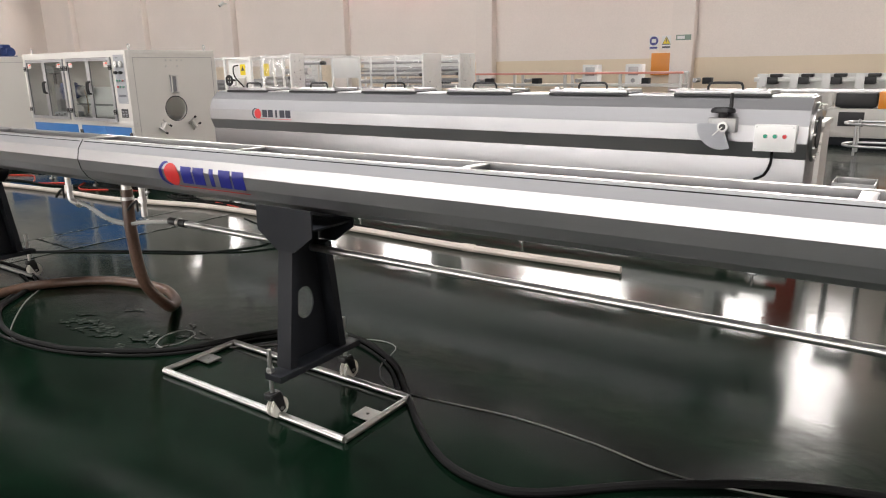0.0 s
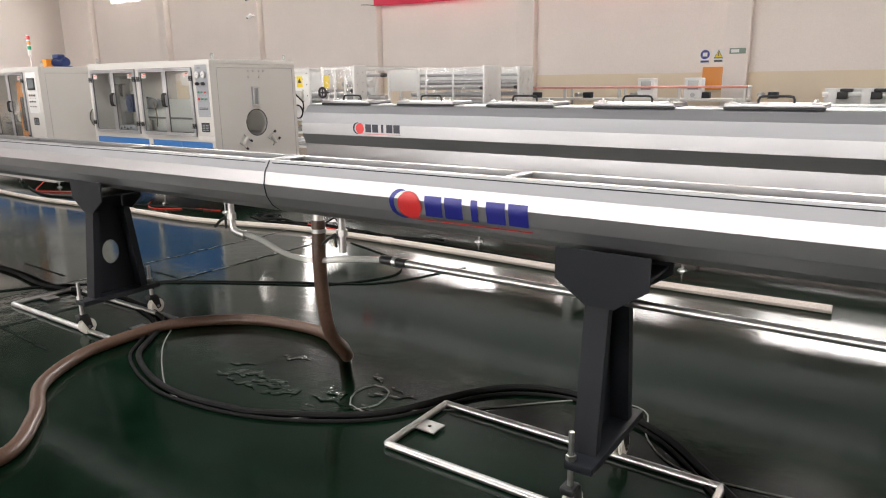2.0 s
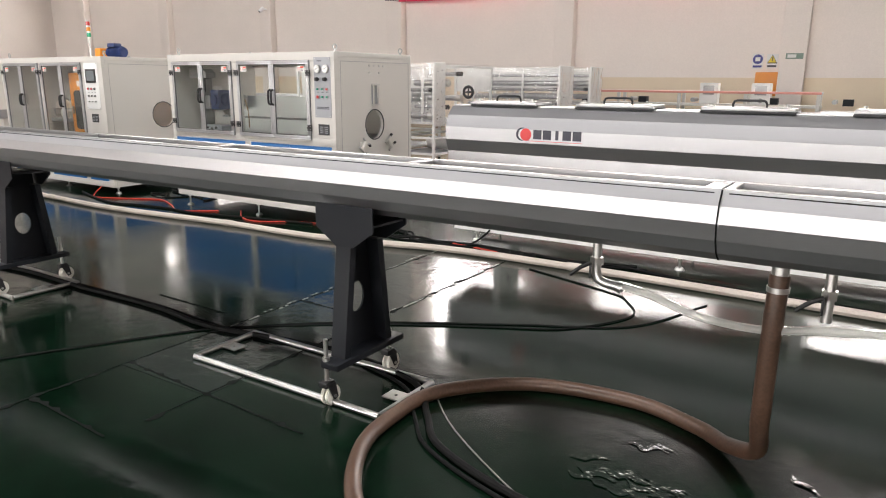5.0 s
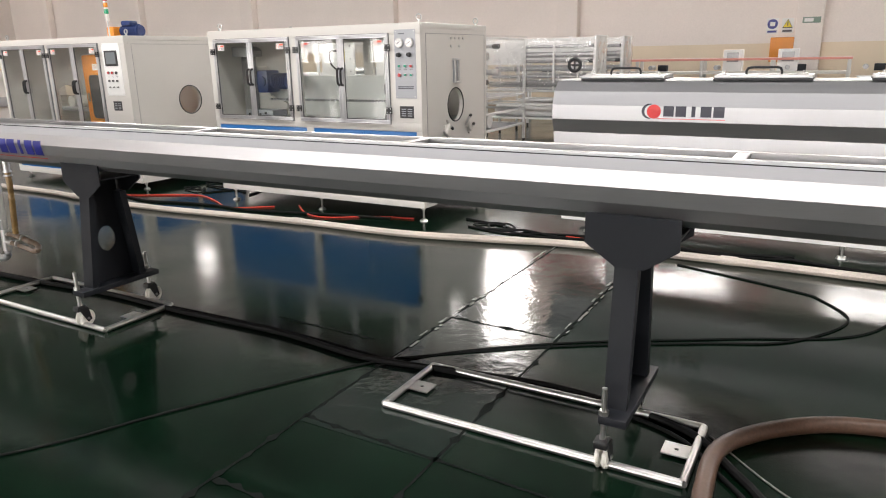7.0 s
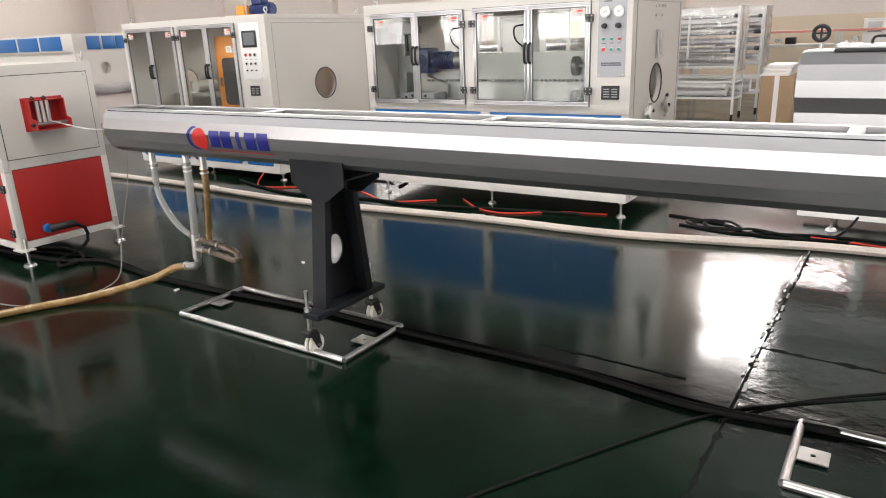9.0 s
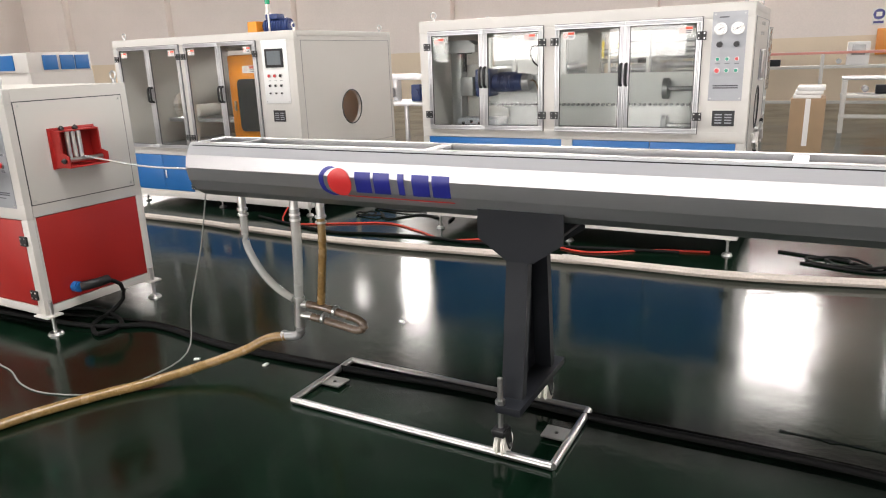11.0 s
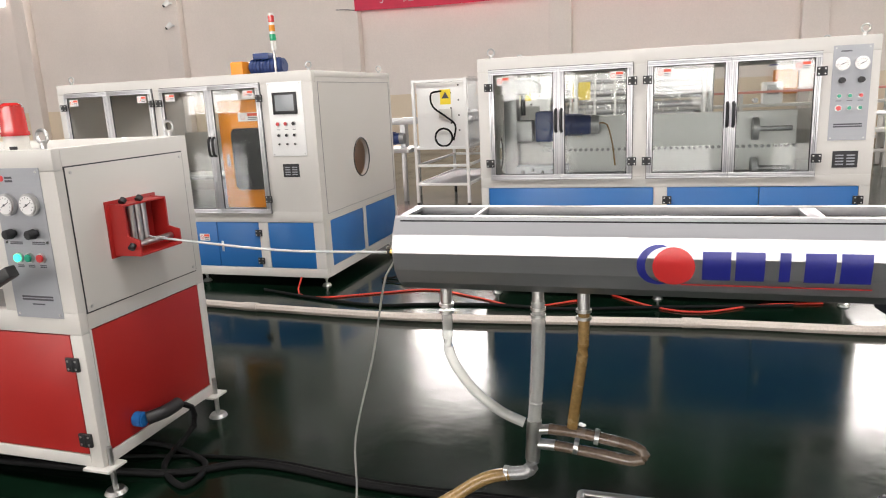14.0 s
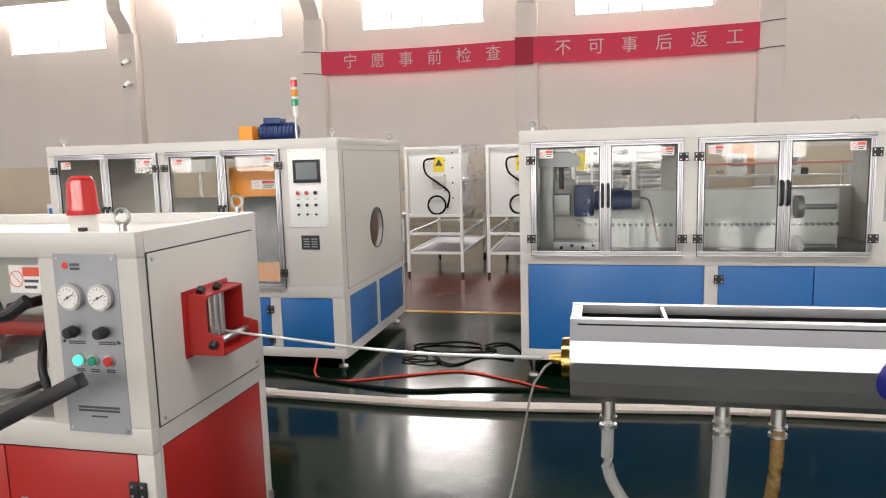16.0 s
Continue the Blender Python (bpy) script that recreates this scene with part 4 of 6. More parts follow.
def screws(parent, x0, x1, y, z0, z1, inset=0.015):
    for x in (x0 + inset, x1 - inset):
        for z in (z0 + inset, z1 - inset):
            part("screw", C((x, y - 0.003, z), (x, y, z), 0.005, seg=10), PIPE, parent)


def vent_plate(parent, x0, x1, yf, z0, z1):
    v = part("rating_plate", B(x0, x1, yf - 0.003, yf, z0, z1, 0), DARKIN, parent, "black rating plate with pale print")
    w, h = x1 - x0, z1 - z0
    for c in (0.28, 0.72):
        for k in range(4):
            z = z0 + h * (0.2 + 0.18 * k)
            part("print_bar", B(x0 + w * (c - 0.16), x0 + w * (c + 0.16), yf - 0.0042, yf - 0.003, z - 0.004, z + 0.004, 0), PLATE, v)


def machine_shell(name, label, x0, x1, yf, yb2, z0, z1, pairs, dz0, dz1, blues, bz0, bz1, col_x, hole_y, hole_z, hole_r, back_open, side_mat=BLUE):
    m = thing(name, ((x0 + x1) / 2, (yf + yb2) / 2, 0), label, "machine cabinet")
    # front frame, flush sheet with openings
    bm = bmesh.new()
    B(x0, x1, yf, yf + 0.05, dz1, z1, 0.005, bm)
    B(x0, x1, yf, yf + 0.05, bz1, dz0, 0.005, bm)
    B(x0, x1, yf, yf + 0.05, z0, bz0, 0.005, bm)
    xs = [x0] + [v for p in pairs for v in p] + [x1]
    for a, b in zip(xs[::2], xs[1::2]):
        B(a, b, yf + 0.0005, yf + 0.05, dz0, dz1, 0, bm)
    xs = [x0] + [v for p in blues for v in p[:2]] + [x1]
    for a, b in zip(xs[::2], xs[1::2]):
        B(a, b, yf + 0.0005, yf + 0.05, bz0, bz1, 0, bm)
    part("front_frame", bm, CREAM, m)
    part("top_panel", B(x0, x1, yf + 0.0505, yb2, z1 - 0.05, z1, 0.006), CREAM, m)
    for s, xx in ((1, x0), (-1, x1)):
        a, b = sorted((xx, xx + s * 0.04))
        lo = bz1 + 0.03 if side_mat is BLUE else z0
        part("side_panel", holed("x", a, b, yf + 0.0505, yb2, lo, z1 - 0.0505, hole_y, hole_z, hole_r), CREAM, m)
        if side_mat is BLUE:
            part("side_frame", B(a, b, yf + 0.0505, yf + 0.12, z0, lo - 0.0005, 0), CREAM, m)
            ym = (yf + yb2) / 2
            for u0, u1, w0, w1 in ((yb2 - 0.05, yb2, z0, lo - 0.0005), (ym - 0.03, ym + 0.03, bz0, bz1), (yf + 0.12, yb2 - 0.05, z0, bz0), (yf + 0.12, yb2 - 0.05, bz1, lo - 0.0005)):
                part("side_rail", B(a, b, u0, u1, w0, w1, 0), CREAM, m)
            for u, v in ((yf + 0.12, ym - 0.03), (ym + 0.03, yb2 - 0.05)):
                aa, bb = sorted((xx + s * 0.004, xx + s * 0.02))
                part("lower_side_panel", B(aa, bb, u + 0.004, v - 0.004, bz0 + 0.004, bz1 - 0.004, 0.002), side_mat, m, "blue lower side panel" if side_mat is BLUE else "")
        # thin pressed rim of the upper panel
        o = xx - s * 0.002
        bm = bmesh.new()
        for p, q in (((yf + 0.09, lo + 0.03), (yf + 0.09, z1 - 0.09)), ((yf + 0.09, z1 - 0.09), (yb2 - 0.05, z1 - 0.09)), ((yb2 - 0.05, z1 - 0.09), (yb2 - 0.05, lo + 0.03)), ((yb2 - 0.05, lo + 0.03), (yf + 0.09, lo + 0.03))):
            C((o, p[0], p[1]), (o, q[0], q[1]), 0.0025, seg=6, bm=bm)
        part("panel_edge", bm, GREYMETAL, m)
        part("port_ring", ring((xx - s * 0.001, hole_y, hole_z), "x", hole_r, 0.006, 40), BLACK, m, "black edging around the round port")
    bm = B(x0 + 0.0405, x1 - 0.0405, yb2 - 0.04, yb2, z0, back_open, 0.003)
    B(x0 + 0.0405, x1 - 0.0405, yb2 - 0.04, yb2, z1 - 0.12, z1 - 0.051, 0.003, bm)
    for p in pairs[:-1]:
        B(p[1] - 0.02, p[1] + 0.1, yb2 - 0.04, yb2, back_open, z1 - 0.12, 0, bm)
    part("back_panel", bm, CREAM, m)
    part("inner_deck", B(x0 + 0.05, x1 - 0.05, yf + 0.055, yb2 - 0.05, dz0 - 0.06, dz0 - 0.03, 0.002), GREYMETAL, m, "grey steel inner deck")
    part("base_plate", B(x0 + 0.05, x1 - 0.05, yf + 0.055, yb2 - 0.05, z0, z0 + 0.02, 0.002), DARKIN, m)
    for a, b, doors in blues:
        w = (b - a) / doors
        for k in range(doors):
            u, v = a + k * w + 0.003, a + (k + 1) * w - 0.003
            p = part("lower_door", B(u, v, yf + 0.002, yf + 0.02, bz0 + 0.003, bz1 - 0.003, 0.003), BLUE, m, "blue painted lower door")
            if doors == 2:
                hinge(p, u if k == 0 else v, yf - 0.001, bz1 - 0.09), hinge(p, u if k == 0 else v, yf - 0.001, bz0 + 0.06)
                if k == 1:
                    part("latch", B(u + 0.03, u + 0.05, yf - 0.006, yf + 0.001, (bz0 + bz1) / 2 - 0.06, (bz0 + bz1) / 2 + 0.03, 0.004), PIPE, p, "steel flush latch")
    for a, b in pairs:
        mid = (a + b) / 2
        glass_door(m, a - 0.012, mid - 0.001, yf, dz0 - 0.012, dz1 + 0.012, 1, -1, -1)
        glass_door(m, mid + 0.001, b + 0.012, yf, dz0 - 0.012, dz1 + 0.012, -1, 1, 1)
    for x in (x0 + 0.08, x1 - 0.07):
        for y in (yf + 0.1, yb2 - 0.1):
            eyebolt(m, x, y, z1)
            adjust_foot(m, x, y, z0)
    adjust_foot(m, (x0 + x1) / 2, yf + 0.1, z0)
    return m


YF = 4.88
mc = machine_shell("haul_off_machine", "cream haul-off cabinet with glass doors and blue base", -10.545, -8.01, YF, 6.16, 0.14, 1.755, [(-10.45, -9.48), (-9.36, -8.345)], 0.905, 1.66, [(-10.49, -9.32, 1), (-9.235, -8.07, 2)], 0.22, 0.83, -8.3, 5.50, 1.03, 0.155, 1.28, CREAM)
cp = part("control_panel", B(-8.272, -8.057, YF - 0.003, YF, 1.12, 1.70, 0), PLATE, mc, "brushed grey control panel")
screws(cp, -8.272, -8.057, YF - 0.003, 1.12, 1.70)
for x in (-8.218, -8.112):
    gauge(cp, x, YF - 0.003, 1.59, 0.04), knob(cp, x, YF - 0.003, 1.49)
for k, x in enumerate((-8.225, -8.165, -8.105)):
    button(cp, x, YF - 0.003, 1.395, (KEYGREEN, KEYGREEN, KEYRED)[k]), button(cp, x, YF - 0.003, 1.32, (KEYRED, KEYGREEN, KEYGREEN)[k], 0.015 if k == 0 else 0.011)
    bars(cp, x, YF - 0.003, 1.365, 0.03, 0.004, 1)
bars(cp, -8.165, YF - 0.003, 1.22, 0.16, 0.009, 2), bars(cp, -8.20, YF - 0.003, 1.665, 0.06, 0.008, 1)
vent_plate(mc, -8.236, -8.092, YF, 0.948, 1.053)
# pull handle, bolts and clamps on the outlet side
xs = -8.01
bm = B(xs, xs + 0.006, 5.45, 5.55, 1.23, 1.45, 0.002)
part("guide_bracket", bm, PLATE, mc, "grey guide bracket")
for y in (5.465, 5.535):
    part("guide_rod", C((xs + 0.02, y, 1.24), (xs + 0.02, y, 1.44), 0.009, seg=12), PIPE, mc)
for z in (1.235, 1.44):
    part("guide_end", B(xs + 0.007, xs + 0.035, 5.445, 5.555, z - 0.008, z + 0.008, 0.002), PIPE, mc)
for y in (5.42, 5.49, 5.58, 5.65):
    for z in (1.56, 1.63):
        if y in (5.42, 5.58) or z == 1.63:
            part("bolt", C((xs, y, z), (xs + 0.01, y, z), 0.012, seg=6), PIPE, mc)
for s in (-1, 1):
    y = 5.5 + s * 0.22
    d = Vector((0, s * 0.6, -0.8))
    p = Vector((xs + 0.03, y, 0.82))
    e = Vector((0, 0.8, s * 0.6))
    rc = part("roller_clamp", B(xs + 0.001, xs + 0.02, y - 0.03, y + 0.03, 0.80, 0.86, 0.003), CREAM, mc, "cream guide roller clamp")
    for k in (-1, 1):
        part("clamp_arm", C(p + d * 0.055 * k - e * 0.055, p + d * 0.055 * k + e * 0.055, 0.012, seg=12), PIPE, rc)
        part("grip", C(p + d * 0.055 * k + e * 0.05, p + d * 0.055 * k + e * 0.085, 0.014, seg=12), BLACK, rc, "black grip")
    part("clamp_bridge", C(p - d * 0.06, p + d * 0.06, 0.022, seg=14), CREAM, rc)
part("inner_guard", B(-10.49, -8.36, 5.42, 5.43, 0.88, 1.30, 0), WHITE, mc, "white inner guard sheet")


def gear_motor(parent, x, y, z, k=1.0, flip=1):
    g = part("gear_motor", B(x - 0.13 * k, x + 0.02 * k, y - 0.1 * k, y + 0.1 * k, z - 0.12 * k, z + 0.12 * k, 0.02), MOTOR, parent, "blue enamelled gear motor")
    part("output_boss", C((x - 0.06 * k, y - 0.115 * k, z), (x - 0.06 * k, y - 0.1 * k, z), 0.06 * k, seg=24), MOTOR, g)
    bm = C((x + 0.02 * k, y, z), (x + 0.30 * k, y, z), 0.075 * k, seg=24, bevel=0.01)
    B(x + 0.06 * k, x + 0.24 * k, y - 0.003, y + 0.003, z + 0.074 * k, z + 0.088 * k, 0, bm)
    for j in range(7):
        C((x + (0.07 + 0.025 * j) * k, y, z), (x + (0.078 + 0.025 * j) * k, y, z), 0.085 * k, seg=20, bm=bm)
    part("motor_body", bm, MOTOR, g)
    part("fan_cover", C((x + 0.30 * k, y, z), (x + 0.36 * k, y, z), 0.08 * k, 0.07 * k, 20), GREYMETAL, g)


gear_motor(mc, -10.06, 5.25, 1.25, 0.95)
part("press_column", B(-10.43, -10.33, 5.2, 5.32, 0.88, 1.56, 0.01), GREYMETAL, mc, "grey cast press column")
part("press_head", prism([(-10.43, 1.50), (-10.14, 1.50), (-10.14, 1.56), (-10.20, 1.60), (-10.43, 1.60)], "y", 5.08, 5.22), GREYMETAL, mc, "grey cast press head")
part("slide_block", B(-10.33, -10.21, 5.17, 5.29, 1.14, 1.30, 0.01), GREYMETAL, mc)
part("bed_plate", B(-10.33, -9.95, 5.10, 5.32, 0.88, 0.96, 0.008), PLATE, mc, "steel bed plate with bolt holes")
for k in range(4):
    part("bed_bolt", C((-10.27 + 0.075 * k, 5.09, 0.92 + 0.015 * (k % 2)), (-10.27 + 0.075 * k, 5.101, 0.92 + 0.015 * (k % 2)), 0.013, seg=10), BLACK, mc)
part("motor_bracket", prism([(-10.42, 0.9), (-9.95, 0.9), (-9.95, 1.02), (-10.18, 1.1), (-10.18, 1.4), (-10.42, 1.4)], "y", 5.33, 5.36), CREAM, mc, "cream cast motor bracket")
bm = C((-10.27, 5.15, 1.34), (-10.27, 5.15, 1.60), 0.018, seg=14)
B(-10.32, -10.22, 5.1, 5.2, 1.49, 1.54, 0.006, bm)
part("press_spindle", bm, BLACK, mc, "black press spindle")
part("lead_hose", T([(-9.72, 5.25, 1.26), (-9.66, 5.22, 1.25), (-9.62, 5.22, 1.1), (-9.60, 5.2, 0.95)], 0.006, 8), AMBERHOSE, mc)
for j in range(2):
    z = 1.18 - 0.28 * j
    bm = C((-8.66, 5.34, z), (-8.62, 5.34, z), 0.08, seg=28)
    C((-8.66, 5.34, z), (-8.40, 5.34, z), 0.018, seg=12, bm=bm)
    part("drive_pulley", bm, GREYMETAL, mc, "grey steel drive pulley")
bm = bmesh.new()
for j in range(44):
    C((-10.15 + 0.041 * j, 5.30, 1.06), (-10.15 + 0.041 * j, 5.34, 1.06), 0.012, seg=8, bm=bm)
part("drive_chain", bm, GREYMETAL, mc, "steel drive chain")

mb = machine_shell("cutting_machine", "cream cutting machine cabinet with glass doors and blue base", -14.37, -11.87, YF, 6.52, 0.09, 1.757, [(-14.28, -13.375), (-13.275, -12.345)], 0.645, 1.67, [(-14.30, -13.40, 2), (-13.30, -12.475, 2), (-12.39, -11.965, 1)], 0.165, 0.555, -12.3, 5.72, 1.01, 0.17, 1.25)
cp = part("control_panel", B(-12.267, -11.962, YF - 0.004, YF, 1.10, 1.68, 0.001), WHITE, mb, "white control panel with screen")
screws(cp, -12.267, -11.962, YF - 0.004, 1.10, 1.68)
sc = part("screen_bezel", B(-12.225, -12.01, YF - 0.014, YF - 0.004, 1.43, 1.60, 0.003), BLACK, cp, "black touch screen bezel")
part("display", B(-12.20, -12.035, YF - 0.0155, YF - 0.0142, 1.455, 1.58, 0), SCREEN, sc, "grey switched-off display")
for k, x in enumerate((-12.195, -12.125, -12.055)):
    button(cp, x, YF - 0.004, 1.355, (KEYRED, KEYRED, BLACK)[k], 0.014), button(cp, x, YF - 0.004, 1.265, BLACK), button(cp, x, YF - 0.004, 1.195, BLACK, 0.008)
    bars(cp, x, YF - 0.004, 1.31, 0.028, 0.004, 1)
vent_plate(mb, -12.19, -12.045, YF, 0.93, 1.036)
warning_label(mb, -13.02, YF + 0.0015, 0.42, 0.1, 0.06)
sh = part("saw_housing", B(-12.82, -12.36, 4.97, 5.75, 0.66, 1.56, 0.03), ORANGE, mb, "orange saw housing")
part("saw_handle", B(-12.755, -12.735, 4.945, 4.969, 1.02, 1.12, 0.006), PIPE, sh, "steel door latch")
corner = [(cu + 0.05 * math.cos(radians(a0 + 15 * k)), cv + 0.05 * math.sin(radians(a0 + 15 * k))) for cu, cv, a0 in ((-12.43, 1.28, 0), (-12.65, 1.28, 90), (-12.65, 0.87, 180), (-12.43, 0.87, 270)) for k in range(7)]
part("saw_window", prism(corner, "y", 4.955, 4.969), BLACK, sh, "dark window in the saw housing")
warning_label(sh, -12.52, 4.969, 1.42, 0.2, 0.07)
part("feed_table", B(-14.2, -12.95, 5.35, 5.75, 0.86, 0.90, 0.004), GREYMETAL, mb, "grey feed table")
part("feed_box", B(-13.12, -12.95, 5.5, 5.7, 0.9, 1.32, 0.01), WHITE, mb)
part("feed_roller", C((-13.8, 5.4, 0.98), (-13.8, 5.7, 0.98), 0.07, seg=24), NYLON, mb)
# motor on the roof
tm = thing("roof_motor", (-12.72, 5.64, 1.757), "dark blue motor with orange guard on the cabinet roof", "motor")
bm = C((-12.86, 5.64, 1.845), (-12.52, 5.64, 1.845), 0.07, seg=24, bevel=0.012)
mbod = part("motor_body", bm, MOTOR, tm)
for j in range(8):
    part("fin", C((-12.82 + 0.035 * j, 5.64, 1.845), (-12.81 + 0.035 * j, 5.64, 1.845), 0.079, seg=24), MOTOR, mbod)
part("terminal_box", B(-12.80, -12.64, 5.57, 5.69, 1.91, 1.965, 0.01), MOTOR, tm)
part("foot", B(-12.84, -12.5, 5.56, 5.72, 1.757, 1.785, 0.004), MOTOR, tm)
part("belt_guard", B(-13.0, -12.87, 5.5, 5.78, 1.757, 1.90, 0.02), ORANGE, tm, "orange belt guard")
# signal tower
tw = thing("signal_tower", (-12.23, 4.98, 1.757), "slim signal tower with red, amber and green lamps", "signal lamp")
x, y = -12.23, 4.98
part("pole", C((x, y, 1.757), (x, y, 1.93), 0.009, seg=12), PIPE, tw)
part("base", C((x, y, 1.93), (x, y, 2.00), 0.022, seg=20), NYLON, tw)
for k, mat in enumerate((GREENLENS, AMBERLENS, REDLENS)):
    z = 2.003 + 0.07 * k
    part("lamp", C((x, y, z), (x, y, z + 0.05), 0.024, seg=20, bevel=0.003), mat, tw)
    part("spacer", C((x, y, z + 0.05), (x, y, z + 0.068), 0.022, seg=20), NYLON, tw)

# ---- red and cream puller close to the path ----
rx0, rx1, ry0, ry1, rz0, rz1 = -13.4, -11.38, 1.91, 2.665, 0.12, 1.39
rm = thing("puller_machine", ((rx0 + rx1) / 2, (ry0 + ry1) / 2, 0), "cream and red puller machine with a gauge panel on levelling feet", "machine cabinet")
wx0, wx1, wz0, wz1 = -12.62, -11.735, 0.768, 1.31
bm = B(rx0, rx1, ry0, ry0 + 0.04, wz1, rz1, 0.005)
B(rx0, rx1, ry0, ry0 + 0.04, 0.68, wz0, 0.005, bm)
B(rx0, wx0, ry0 + 0.0005, ry0 + 0.04, wz0, wz1, 0, bm)
B(wx1, rx1, ry0 + 0.0005, ry0 + 0.04, wz0, wz1, 0, bm)
B(rx1 - 0.06, rx1, ry0, ry0 + 0.04, rz0, 0.68, 0.005, bm)
B(rx0, rx0 + 0.06, ry0, ry0 + 0.04, rz0, 0.68, 0.005, bm)
B(rx0 + 0.06, rx1 - 0.06, ry0, ry0 + 0.04, rz0, rz0 + 0.05, 0.003, bm)
part("front_frame", bm, CREAM, rm)
bm = B(rx1 - 0.04, rx1, ry0 + 0.0405, ry1, 0.69, rz1, 0.004)
B(rx1 - 0.04, rx1, ry0 + 0.0405, ry0 + 0.05, rz0, 0.69, 0, bm)
B(rx1 - 0.04, rx1, ry1 - 0.045, ry1, rz0, 0.69, 0.003, bm)
B(rx1 - 0.04, rx1, ry0 + 0.05, ry1 - 0.045, rz0, rz0 + 0.05, 0.003, bm)
part("side_frame", bm, CREAM, rm)
part("side_sheet", B(rx0, rx0 + 0.04, ry0 + 0.0405, ry1, rz0, rz1, 0.004), CREAM, rm)
part("back_panel", B(rx0 + 0.0405, rx1 - 0.0405, ry1 - 0.04, ry1, rz0, rz1, 0.004), CREAM, rm)
part("roof_sheet", B(rx0 + 0.041, rx1 - 0.041, ry0 + 0.041, ry1 - 0.041, rz1 - 0.06, rz1 - 0.035, 0.002), CREAM, rm)
part("inner_back", B(rx0 + 0.05, rx1 - 0.05, 2.25, 2.26, 0.70, rz1 - 0.061, 0), CREAM, rm)
part("inner_floor", B(rx0 + 0.05, rx1 - 0.05, ry0 + 0.041, 2.25, 0.72, 0.74, 0), GREYMETAL, rm)
# slightly larger dark plate behind the panel stands in for its shaded gap
part("panel_gap", B(rx1 + 0.0003, rx1 + 0.002, 1.950, 2.620, 0.755, 1.323, 0), DARKIN, rm)
sp = part("upper_side_panel", B(rx1 + 0.0022, rx1 + 0.005, 1.955, 2.615, 0.76, 1.318, 0.002), CREAM, rm)
for y in (1.975, 2.595):
    for z in (0.78, 1.298):
        part("screw", C((rx1 + 0.0051, y, z), (rx1 + 0.009, y, z), 0.006, seg=10), PIPE, sp)
part("lower_side_panel", B(rx1 - 0.02, rx1 - 0.003, 1.953, 2.617, rz0 + 0.054, 0.686, 0.003), RED, rm, "red painted lower side panel")
for a, b in ((rx0 + 0.065, -12.42), (-12.415, -11.95), (-11.945, rx1 - 0.065)):
    d = part("lower_door", B(a, b, ry0 + 0.002, ry0 + 0.02, rz0 + 0.054, 0.676, 0.003), RED, rm, "red painted lower door")
    if b > -11.6:
        hinge(d, b + 0.004, ry0 - 0.001, 0.56), hinge(d, b + 0.004, ry0 - 0.001, 0.24)
        part("latch", B(a + 0.05, a + 0.075, ry0 - 0.008, ry0 + 0.001, 0.40, 0.50, 0.005), PIPE, d, "steel flush latch")
cp = part("control_panel", B(-11.678, -11.45, ry0 - 0.003, ry0, 0.745, 1.325, 0), PLATE, rm, "brushed grey control panel")
screws(cp, -11.678, -11.45, ry0 - 0.003, 0.745, 1.325)
screws(cp, -11.678, -11.45, ry0 - 0.003, 1.03, 1.06)
for x in (-11.616, -11.508):
    gauge(cp, x, ry0 - 0.003, 1.19, 0.042), knob(cp, x, ry0 - 0.003, 1.08), bars(cp, x, ry0 - 0.003, 1.045, 0.06, 0.004, 2)
for k, x in enumerate((-11.613, -11.56, -11.503)):
    button(cp, x, ry0 - 0.003, 0.985, (GREENGLOW, KEYGREEN, KEYRED)[k], 0.015), bars(cp, x, ry0 - 0.003, 0.955, 0.03, 0.004, 2)
bars(cp, -11.56, ry0 - 0.003, 0.83, 0.15, 0.007, 2), bars(cp, -11.56, ry0 - 0.003, 0.80, 0.06, 0.005, 1), bars(cp, -11.60, ry0 - 0.003, 1.29, 0.035, 0.008, 2)
part("emblem", C((-11.635, ry0 - 0.0045, 1.287), (-11.635, ry0 - 0.003, 1.287), 0.011, seg=24), LOGORED, cp, "small red disc emblem")
# window sheet, label, rollers and levers
wp = part("window_pane", B(wx0, wx1, ry0 + 0.012, ry0 + 0.016, 1.02, wz1, 0), GLASS, rm, "clear acrylic guard pane")
wp.visible_shadow = False
warning_label(wp, -11.80, ry0 + 0.011, 1.24, 0.12, 0.09)
for x in (-11.82, -12.05, -12.28):
    part("pinch_roller", C((x, 2.0, 0.96), (x, 2.24, 0.96), 0.04, seg=24), GREYMETAL, rm)
    part("roller_bolt", C((x + 0.05, 2.22, 0.86), (x + 0.05, 2.249, 0.86), 0.014, seg=6), PIPE, rm)
part("belt_guard", B(-12.5, -11.76, 2.1, 2.2, 1.0, 1.05, 0.006), RED, rm, "red belt guard bar")
bm = T([(-11.83, 2.02, 1.04), (-11.80, 1.96, 1.0), (-11.79, 1.94, 0.92), (-11.76, 1.93, 0.86)], 0.014, 10, 0.02)
part("crank", bm, BLACK, rm, "black crank handle")
bm = T([(-11.95, 1.93, 1.16), (-11.88, 1.90, 1.12), (-11.80, 1.92, 1.17)], 0.022, 10, 0.02)
C((-11.88, 1.93, 1.14), (-11.88, 2.24, 1.14), 0.018, seg=12, bm=bm)
part("adjuster", bm, BLACK, rm, "black adjusting lever")
bm = B(-0.2, 0.2, -0.022, 0.022, -0.022, 0.022, 0.007)
bmesh.ops.transform(bm, matrix=pose(-11.665, 1.76, 0.885, 0, -26, 0), verts=bm.verts)
part("lever", bm, BLACK, rm, "long black lever arm")
